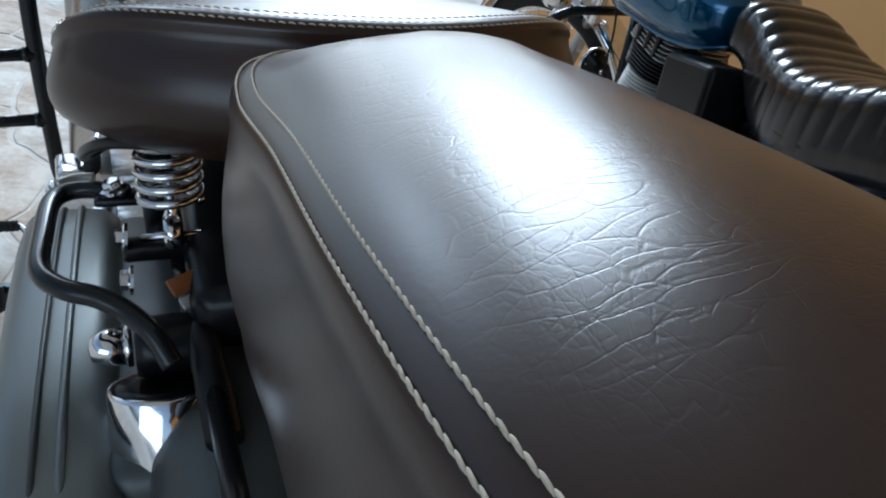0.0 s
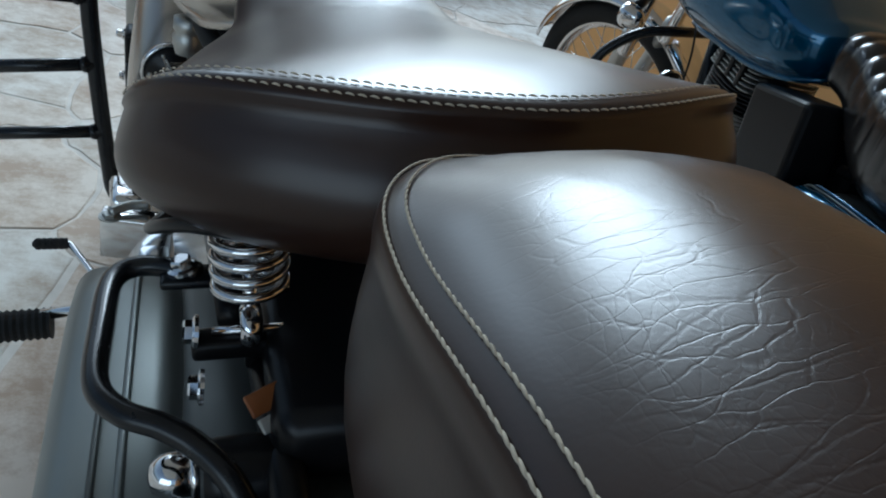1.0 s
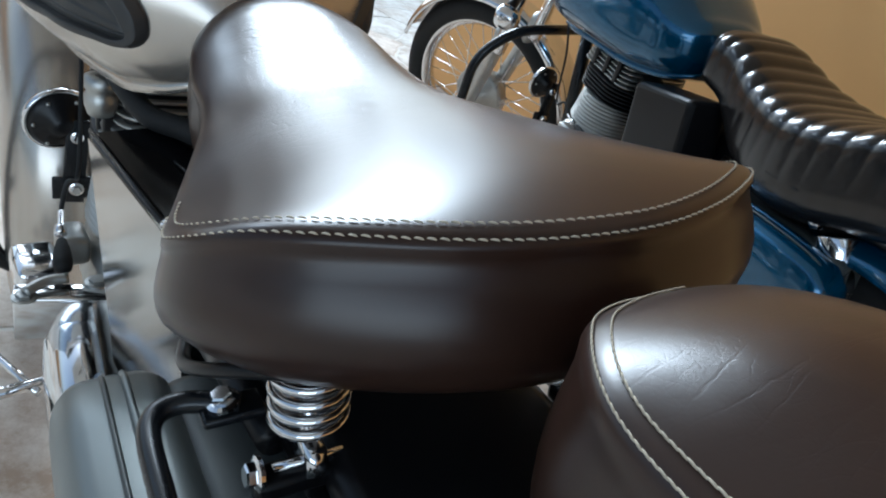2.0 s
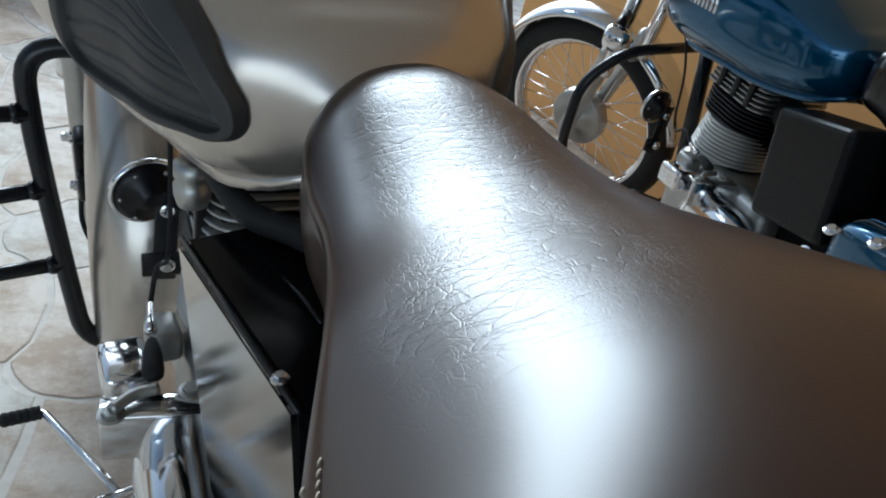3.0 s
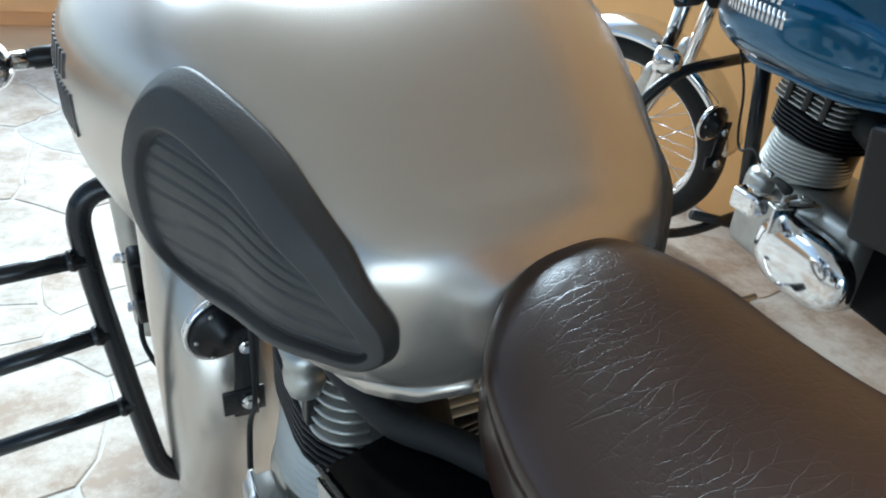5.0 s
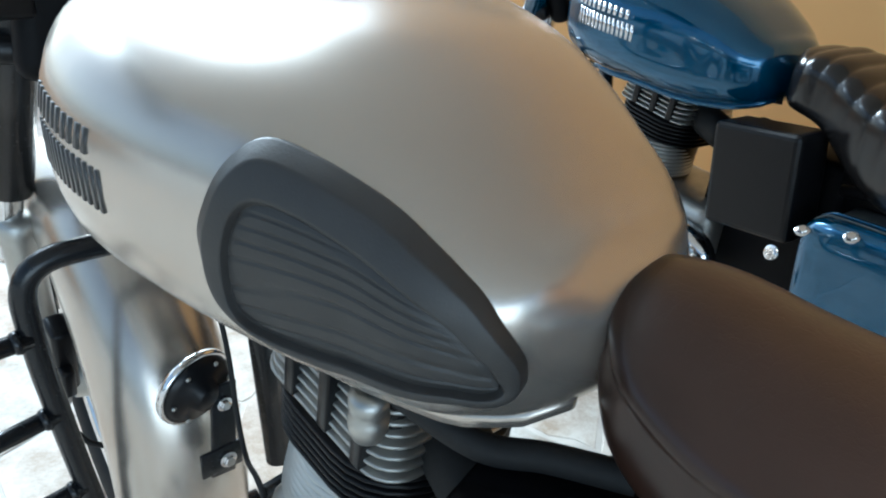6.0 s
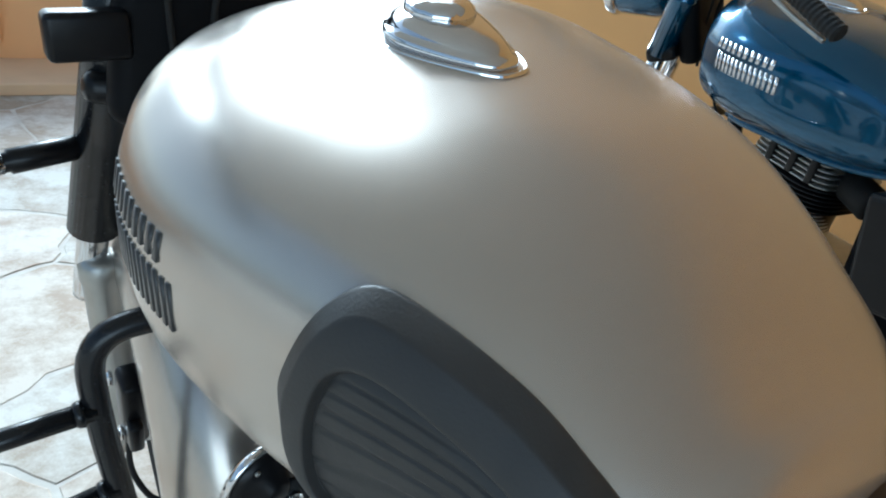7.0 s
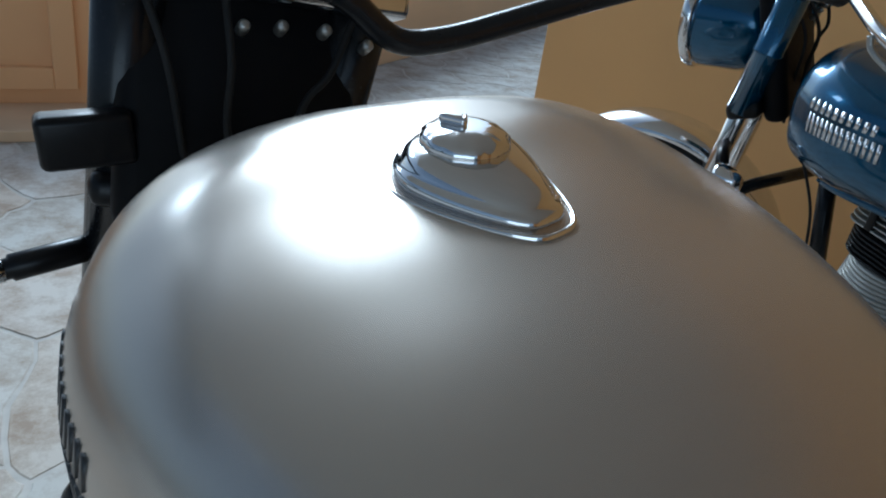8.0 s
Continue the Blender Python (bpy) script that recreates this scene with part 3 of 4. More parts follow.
def mudguard(root, centre, radius, a0, a1, width, paint, yaw, drop=0.05, lean=0):
    """A curved guard over a wheel, between two angles, with deep sides."""
    m = pose(*centre, 0, lean, yaw)
    rings = []
    for k in range(41):
        a = radians(a0 + (a1 - a0) * k / 40)
        d = Vector((0, math.cos(a), math.sin(a)))
        ring = []
        for j in range(21):
            q = -1 + 2 * j / 20
            x = width / 2 * math.sin(q * math.pi / 2)
            r = radius - drop * (1 - math.cos(q * math.pi / 2)) ** 1.1
            ring.append(m @ (d * r + Vector((x, 0, 0))))
        for j in range(20, -1, -1):
            q = -1 + 2 * j / 20
            x = (width / 2 - 0.002) * math.sin(q * math.pi / 2)
            r = radius - 0.002 - drop * (1 - math.cos(q * math.pi / 2)) ** 1.1
            ring.append(m @ (d * r + Vector((x, 0, 0))))
        rings.append(ring)
    return part("mudguard", loft(rings), paint, root)


def tool_box(root, paint):
    """The rounded side box under the saddle, with a lid seam and a flat inner face."""
    rings = []
    for y, top, w in ((0.09, 0.600, 0.06), (0.095, 0.625, 0.075), (0.12, 0.645, 0.085), (0.20, 0.655, 0.09), (0.32, 0.660, 0.092), (0.40, 0.660, 0.092), (0.44, 0.656, 0.090), (0.458, 0.645, 0.082), (0.466, 0.62, 0.06)):
        ring = []
        for k in range(40):
            a = 2 * math.pi * k / 40
            ca, sa = math.cos(a), math.sin(a)
            x = -0.162 + 0.018 * (y - 0.3) * -1 + w / 2 * math.copysign(abs(ca) ** 0.45, ca)
            z = (top + 0.36) / 2 + (top - 0.36) / 2 * math.copysign(abs(sa) ** 0.35, sa)
            ring.append((x, y, z))
        rings.append(ring)
    box = piece("tool_box", loft(rings), paint, root, SADDLE, "satin silver-grey rounded side box")
    # inner face in the darker grey: its shade is put into the colour
    piece("inner_shell", block((0.075, 0.325, 0.26), pose(-0.098, 0.285, 0.518), 0.018, 3), M_SHADED, box, SADDLE)
    for dx in (-0.004, 0.010):
        line = smooth_line([(-0.164 + dx, 0.10, 0.61), (-0.164 + dx, 0.13, 0.647), (-0.165 + dx, 0.25, 0.6605), (-0.166 + dx, 0.40, 0.663), (-0.166 + dx, 0.445, 0.655), (-0.166 + dx, 0.468, 0.62), (-0.166 + dx, 0.470, 0.52)], 8)
        piece("lid_rib", tube([v - Vector((0, 0, 0.0012)) for v in line], 0.0020 if dx < 0 else 0.0026, 8), M_SHADED if dx < 0 else paint, box, SADDLE)
    return box


def rear_end(root, paint, guard_paint):
    """Springs, lifting handle, shock absorbers and the black rear body under the seats."""
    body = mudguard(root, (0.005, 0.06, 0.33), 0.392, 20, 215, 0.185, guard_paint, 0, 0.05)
    piece("rear_frame", block((0.15, 0.30, 0.045), pose(-0.005, 0.33, 0.700), 0.012), M_BLACK, root, SADDLE)
    piece("battery_cover", block((0.13, 0.24, 0.26), pose(0.0, 0.36, 0.555), 0.012), M_BLACK, root, SADDLE)
    for sx in (-1, 1):
        x = -0.088 if sx < 0 else 0.105
        spring(root, (x + 0.003, 0.267, 0.739), 0.0185, 0.0031, 0.060, 6.0, SADDLE)
        piece("spring_stem", lathe([(0.004, 0.700), (0.006, 0.705), (0.006, 0.73), (0.004, 0.735), (0.004, 0.760)], pose(x + 0.003, 0.267, 0), 14), M_CHROME, root, SADDLE)
        clevis = piece("spring_bracket", join(block((0.010, 0.016, 0.034), pose(x + 0.004, 0.260, 0.715), 0.002), block((0.050, 0.018, 0.012), pose(x - 0.004, 0.260, 0.712), 0.003)), M_BLACK, root, SADDLE)
        piece("clevis_eye", lathe([(0.0045, -0.005), (0.011, -0.005), (0.012, 0), (0.011, 0.005), (0.0045, 0.005)], pose(x + 0.002, 0.260, 0.722, 0, 90, 0), 20), M_CHROME, clevis, SADDLE)
        piece("pin", tube([(x - 0.018, 0.260, 0.720), (x + 0.020, 0.260, 0.720)], 0.0028, 10), M_CHROME, clevis, SADDLE)
        # shock absorber
        top, low = Vector((x * 1.08 - 0.003, 0.170, 0.666)), Vector((x * 1.1 - 0.012, 0.05, 0.36))
        axis = along(top, low)
        shock = piece("shock_absorber", lathe([(0.010, 0.004), (0.027, 0.002), (0.0285, -0.003), (0.0305, -0.004), (0.0318, -0.001), (0.0315, 0.02), (0.0315, 0.085), (0.030, 0.088), (0.020, 0.09)], axis, 36), M_CHROME, root, SADDLE, "shock absorber with a chrome top cover")
        piece("collar", lathe([(0.018, -0.004), (0.0265, -0.004), (0.0275, -0.002), (0.0275, 0.006), (0.018, 0.006)], axis, 36), M_BLACK, shock, SADDLE)
        pts = [axis @ Vector((0.026 * math.cos(k * 0.28), 0.026 * math.sin(k * 0.28), 0.09 + 0.0072 * k * 0.28)) for k in range(150)]
        piece("shock_spring", tube(pts, 0.0042, 8), M_CHROME, shock, SADDLE)
        piece("damper", lathe([(0.016, 0.08), (0.016, 0.34), (0.008, 0.345)], axis, 20), M_BLACK, shock, SADDLE)
        ex = x + sx * 0.002
        piece("eye_bush", lathe([(0.006, -0.022), (0.017, -0.022), (0.019, -0.015), (0.019, 0.015), (0.017, 0.022), (0.006, 0.022)], pose(ex, 0.192, 0.682, 0, 90, 0), 28), M_BLACK, shock, SADDLE)
        bolt(shock, (ex - sx * 0.022, 0.192, 0.684), (-sx, 0, 0), 0.008, 0.008, m0=SADDLE)
        piece("acorn_nut", join(lathe([(0.013, 0), (0.0135, 0.003), (0.010, 0.005)], pose(ex + sx * 0.024, 0.196, 0.682, 0, 90 * sx, 0), 24), lathe([(0.0115, 0.003), (0.0115, 0.014), (0.0105, 0.018), (0.0075, 0.0225), (0.001, 0.0245)], pose(ex + sx * 0.024, 0.196, 0.682, 0, 90 * sx, 0), 12)), M_CHROME, shock, SADDLE)
    rail = [(-0.112, 0.298, 0.735), (-0.142, 0.311, 0.733), (-0.158, 0.300, 0.731), (-0.160, 0.255, 0.730), (-0.158, 0.212, 0.730), (-0.146, 0.192, 0.729), (-0.128, 0.182, 0.727), (-0.114, 0.173, 0.722), (-0.101, 0.160, 0.714), (-0.092, 0.148, 0.700)]
    handle = piece("lifting_handle", tube(smooth_line(rail, 10), 0.0062, 16), M_TUBE, root, SADDLE, "black bent-tube lifting handle")
    piece("handle_tab", block((0.034, 0.020, 0.006), pose(-0.116, 0.300, 0.731), 0.002), M_TUBE, handle, SADDLE)
    bolt(handle, (-0.120, 0.300, 0.736), (-0.25, 0, 1), 0.0062, 0.007, m0=SADDLE)
    bolt(root, (-0.113, 0.258, 0.722), (-1, 0, 0.1), 0.0065, 0.007, m0=SADDLE)
    bolt(root, (-0.111, 0.231, 0.706), (-1, 0, 0.1), 0.0065, 0.007, m0=SADDLE)
    for a, b, r in (((-0.080, 0.30, 0.700), (-0.070, 0.10, 0.685), 0.010), ((0.10, 0.30, 0.705), (0.10, 0.10, 0.69), 0.010), ((-0.085, 0.14, 0.655), (-0.078, -0.10, 0.63), 0.007), ((-0.100, 0.46, 0.68), (-0.092, 0.30, 0.700), 0.011), ((-0.072, 0.14, 0.69), (-0.066, -0.12, 0.720), 0.006)):
        piece("frame_tube", tube([a, b], r, 14), M_BLACK, root, SADDLE)
    bolt(root, (-0.075, 0.015, 0.700), (-0.5, -0.4, 1), 0.009, 0.005, M_ALLOY, m0=SADDLE)
    flap = piece("amber_reflector", block((0.024, 0.003, 0.012), pose(-0.080, 0.208, 0.715, -50, 0, 32), 0.001), M_AMBER, root, SADDLE, "small amber reflector")
    piece("backing", block((0.018, 0.003, 0.008), pose(-0.077, 0.199, 0.708, -50, 0, 32), 0.001), M_PALE, flap, SADDLE)
    # rider's footrest
    peg = piece("footrest", tube([(-0.20, 0.86, 0.34), (-0.33, 0.852, 0.335)], 0.008, 14), M_CHROME, root, SADDLE)
    piece("peg_rubber", lathe([(0.004, -0.002)] + [(0.0225 - 0.003 * (k % 2), 0.0045 * k) for k in range(26)] + [(0.004, 0.118)], along((-0.318, 0.852, 0.320), (-0.5, 0.845, 0.320)), 18), M_RUBBER, peg, SADDLE, "", False)


def air_box(root, gloss):
    """The black box beside the saddle's nose: glossy top and side, a bright bead along the edge."""
    prof = [(-0.129, 0.676), (-0.088, 0.480), (0.02, 0.46), (0.03, 0.62), (-0.045, 0.655), (-0.069, 0.692)]
    bm = bmesh.new()
    top = [bm.verts.new((x, y, 0.724)) for x, y in prof]
    low = [bm.verts.new((x + (0.028 if k < 2 else 0), y - 0.015, 0.40)) for k, (x, y) in enumerate(prof)]
    bm.faces.new(top)
    bm.faces.new(low)
    for k in range(6):
        bm.faces.new((top[k], top[(k + 1) % 6], low[(k + 1) % 6], low[k]))
    bmesh.ops.bevel(bm, geom=bm.edges[:], offset=0.004, segments=2, affect="EDGES")
    box = part("air_box", bm, gloss, root, "glossy black air box", False)
    side = bmesh.new()
    quad = [(-0.1285, 0.673, 0.718), (-0.0895, 0.486, 0.718), (-0.062, 0.472, 0.405), (-0.100, 0.658, 0.405)]
    lift = Vector((-0.003, 0, 0))
    near, far = [side.verts.new(Vector(p) + lift) for p in quad], [side.verts.new(Vector(p) - lift) for p in quad]
    side.faces.new(near)
    side.faces.new(far)
    for k in range(4):
        side.faces.new((near[k], near[(k + 1) % 4], far[(k + 1) % 4], far[k]))
    part("side_plate", side, M_POLISH if gloss is M_GLOSS else gloss, box, "polished side plate" if gloss is M_GLOSS else "", False)
    part("edge_bead", tube([(-0.1292, 0.676, 0.7245), (-0.0892, 0.480, 0.7245)], 0.0022, 8), M_TUBE, box)
    part("clip", tube(rounded([(-0.068, 0.612, 0.726), (-0.062, 0.582, 0.729), (-0.056, 0.555, 0.726)], 0.01), 0.0016, 8), M_TUBE, box)
    bolt(box, (-0.094, 0.507, 0.7265), (0, 0, 1), 0.004, 0.004)
    return box


def cooling_fin(w, d, r, thick, m):
    """A thin plate with well-rounded corners and a soft edge."""
    line = [(sx * (w / 2 - r) + r * math.cos(radians(a0 + 90 * k / 6)), sy * (d / 2 - r) + r * math.sin(radians(a0 + 90 * k / 6))) for sx, sy, a0 in ((1, 1, 0), (-1, 1, 90), (-1, -1, 180), (1, -1, 270)) for k in range(7)]
    return loft([[m @ Vector((x * f, y * f, z * thick)) for x, y in line] for f, z in ((0.985, -0.5), (1.0, -0.25), (1.0, 0.25), (0.985, 0.5))])


def engine(root, barrel, base=(0, 0, 0)):
    """Single cylinder engine with finned head, dark barrel, pale case and bright side cover."""
    case = part("engine", block((0.22, 0.34, 0.20), pose(0.0, 0.80, 0.39), 0.035, 3), M_ALLOY, root, "air-cooled single-cylinder engine with polished fin edges")
    tilt = pose(-0.005, 0.922, -0.022, 5, 0, 0)
    for k in range(9):
        part("head_fin", cooling_fin(0.195 - 0.003 * k, 0.205 - 0.004 * k, 0.035, 0.0042, tilt @ pose(0, 0, 0.672 + 0.0105 * k)), M_ALLOY, case)
    part("head_core", block((0.16, 0.165, 0.115), tilt @ pose(0, 0, 0.715), 0.01), M_BLACK, case)
    for dy in (-0.062, -0.012, 0.042):
        part("head_rib", block((0.199, 0.016, 0.092), tilt @ pose(0, dy, 0.716), 0.003), barrel, case)
    for k in range(6):
        part("barrel_fin", cooling_fin(0.200, 0.212, 0.075, 0.0045, tilt @ pose(0, 0, 0.614 + 0.0092 * k)), barrel, case)
    part("barrel", lathe([(0.075, 0.48), (0.08, 0.68)], tilt, 32), M_BLACK, case)
    for k in range(9):
        r = 0.094 - 0.0012 * k
        part("case_fin", lathe([(r - 0.02, 0), (r, 0.0005), (r + 0.001, 0.003), (r - 0.006, 0.006), (r - 0.02, 0.0065)], tilt @ pose(-0.012, 0.010, 0.527 + 0.0088 * k), 36), M_PALE, case)
    part("case_neck", lathe([(0.10, 0.44), (0.085, 0.50), (0.075, 0.59)], tilt @ pose(-0.012, 0.018, 0), 32), M_PALE, case)
    # bright left cover with its clutch arm
    rings = []
    for f, d in ((1.0, 0.0), (1.0, 0.018), (0.96, 0.03), (0.85, 0.042), (0.65, 0.050), (0.35, 0.054), (0.03, 0.055)):
        rings.append([Vector((-0.118 - d, 0.705 + 0.125 * f * math.copysign(abs(math.cos(a)) ** 0.8, math.cos(a)), 0.385 + 0.075 * f * math.copysign(abs(math.sin(a)) ** 0.8, math.sin(a)))) for a in np.linspace(0, 2 * math.pi, 48, endpoint=False)])
    cover = part("side_cover", loft(rings), M_CHROME, case, "polished side cover")
    plate = part("clutch_bracket", join(block((0.10, 0.030, 0.006), pose(-0.148, 0.750, 0.490, 0, 0, -8), 0.002), block((0.10, 0.006, 0.06), pose(-0.148, 0.742, 0.463, 0, 0, -8), 0.002)), M_CHROME, case)
    bolt(plate, (-0.186, 0.744, 0.493), (0, 0, 1), 0.009, 0.005, M_ALLOY)
    bolt(plate, (-0.112, 0.762, 0.493), (0, 0, 1), 0.009, 0.005, M_ALLOY)
    part("clutch_arm", tube(smooth_line([(-0.186, 0.744, 0.500), (-0.165, 0.757, 0.503), (-0.142, 0.760, 0.504)], 6), 0.006, 10), M_ALLOY, plate)
    boot = part("cable_boot", lathe([(0.003, -0.005), (0.010, 0), (0.011, 0.008), (0.009, 0.03), (0.006, 0.045), (0.003, 0.05)], along((-0.146, 0.777, 0.506), (-0.142, 0.842, 0.516)), 16), M_RUBBER, plate)
    part("cable_nut", lathe([(0.004, 0), (0.007, 0.002), (0.007, 0.012), (0.004, 0.02), (0.004, 0.04), (0.003, 0.045)], along((-0.143, 0.835, 0.514), (-0.138, 0.902, 0.525)), 12), M_CHROME, plate)
    part("clutch_cable", tube(smooth_line([(-0.140, 0.877, 0.520), (-0.128, 0.927, 0.533), (-0.112, 0.982, 0.508), (-0.105, 1.012, 0.538), (-0.10, 1.042, 0.638), (-0.09, 1.13, 0.75)], 8), 0.003, 8), M_RUBBER, plate)
    part("cover_block", block((0.05, 0.07, 0.05), pose(-0.170, 0.845, 0.455, 0, 0, 6), 0.01, 3), M_CHROME, case)
    part("cover_block", block((0.035, 0.05, 0.04), pose(-0.128, 0.875, 0.475, 0, 0, 6), 0.008, 3), M_ALLOY, case)
    # throttle body and inlet
    part("throttle_body", lathe([(0.006, -0.018), (0.013, -0.016), (0.016, -0.006), (0.0165, 0.004), (0.0135, 0.008), (0.016, 0.012), (0.016, 0.024), (0.008, 0.027)], pose(-0.108, 0.778, 0.712), 24), M_ALLOY, case)
    part("nozzle", block((0.018, 0.018, 0.02), pose(-0.098, 0.782, 0.742), 0.004), M_ALLOY, case)
    part("inlet_hose", tube(smooth_line([(-0.100, 0.80, 0.755), (-0.095, 0.75, 0.745), (-0.078, 0.69, 0.735), (-0.05, 0.65, 0.738), (-0.02, 0.60, 0.74)], 8), 0.011, 14), M_RUBBER, case)
    part("inlet_duct", lathe([(0.03, 0), (0.034, 0.01), (0.034, 0.10), (0.028, 0.11)], along((-0.02, 0.79, 0.655), (-0.06, 0.62, 0.62)), 24), M_RUBBER, case)
    # gear lever
    lever = part("gear_lever", tube(rounded([(-0.175, 0.80, 0.30), (-0.215, 0.89, 0.285), (-0.266, 0.99, 0.283), (-0.285, 0.992, 0.283)], 0.02), 0.0055, 12), M_CHROME, root, "chrome gear lever with a rubber tip")
    part("lever_rubber", lathe([(0.004, 0)] + [(0.0095 - 0.001 * (k % 2), 0.004 * k + 0.001) for k in range(12)] + [(0.003, 0.05)], along((-0.268, 0.990, 0.283), (-0.32, 0.984, 0.283)), 14), M_RUBBER, lever, "", False)
    for ob in [case, *case.children_recursive]:
        ob.data.transform(Matrix.Translation(base))
    return case


def leg_guard(root, side, x0, wide=True):
    """A tall bent tube, with three outer bars where wide."""
    s = side
    hoop = [(x0 - s * 0.02, 1.165, 0.700), (x0 + s * 0.254, 1.168, 0.706), (x0 + s * 0.252, 1.168, 0.60), (x0 + s * 0.237, 1.166, 0.44), (x0 + s * 0.215, 1.165, 0.247), (x0 + s * 0.02, 1.150, 0.245)]
    if not wide:
        hoop = [(x0 + s * 0.01, 1.19, 0.712), (x0 + s * 0.20, 1.19, 0.684), (x0 + s * 0.300, 1.19, 0.60), (x0 + s * 0.312, 1.19, 0.43), (x0 + s * 0.24, 1.19, 0.255), (x0 + s * 0.06, 1.18, 0.252), (x0 - s * 0.12, 1.18, 0.305)]
    guard = part("leg_guard", tube(rounded(hoop, 0.055, 8), 0.0132, 18), M_TUBE, root, "black tubular leg guard")
    if not wide:
        return guard
    for z, x, reach, dz in ((0.621, 0.253, 0.40, -0.008), (0.515, 0.244, 0.42, -0.028), (0.397, 0.233, 0.44, -0.027)):
        part("bar", tube([(x0 + s * x, 1.163, z), (x0 + s * reach, 1.163, z + dz)], 0.0105, 16), M_TUBE, guard)
        part("weld", lathe([(0.0105, 0.010), (0.0135, 0.013), (0.0125, 0.018), (0.0105, 0.02)], along((x0 + s * x, 1.163, z), (x0 + s * (x + 0.1), 1.163, z + dz * 0.6)), 16), M_TUBE, guard)
    outer = [(x0 + s * 0.40, 1.163, 0.62), (x0 + s * 0.425, 1.163, 0.60), (x0 + s * 0.455, 1.163, 0.35), (x0 + s * 0.44, 1.163, 0.36)]
    part("outer_bar", tube(rounded(outer, 0.03), 0.0105, 16), M_TUBE, guard)
    return guard


def horn(root, x0, base=(0, 0, 0)):
    m = along((x0 - 0.125, 1.068, 0.556), (x0 - 0.155, 1.20, 0.575))
    body = part("horn", lathe([(0.006, -0.026), (0.016, -0.024), (0.020, -0.012), (0.036, -0.010), (0.040, -0.004), (0.044, 0.000), (0.044, 0.004), (0.03, 0.010), (0.012, 0.012)], m, 40), M_BLACK, root, "black disc horn with a bright rim")
    part("rim", lathe([(0.0425, -0.003), (0.0465, -0.002), (0.0475, 0.002), (0.0465, 0.007), (0.0425, 0.008)], m, 40, False), M_CHROME, body)
    for k in range(6):
        a = k * math.pi / 3
        part("rivet", lathe([(0.003, 0), (0.003, -0.002), (0.0015, -0.003), (0.0002, -0.0032)], m @ pose(0.036 * math.cos(a), 0.036 * math.sin(a), -0.009), 8), M_ALLOY, body)
    arm = part("bracket", join(block((0.030, 0.005, 0.13), pose(x0 - 0.107, 1.048, 0.500, 0, 4, 0), 0.0015), block((0.05, 0.005, 0.035), pose(x0 - 0.113, 1.046, 0.460), 0.0015)), M_TUBE, body)
    bolt(arm, (x0 - 0.105, 1.044, 0.540), (0, -1, 0), 0.006, 0.006)
    bolt(arm, (x0 - 0.107, 1.042, 0.460), (0, -1, 0), 0.007, 0.007)
    for ob in [body, *body.children_recursive]:
        ob.data.transform(Matrix.Translation(base))
    return body


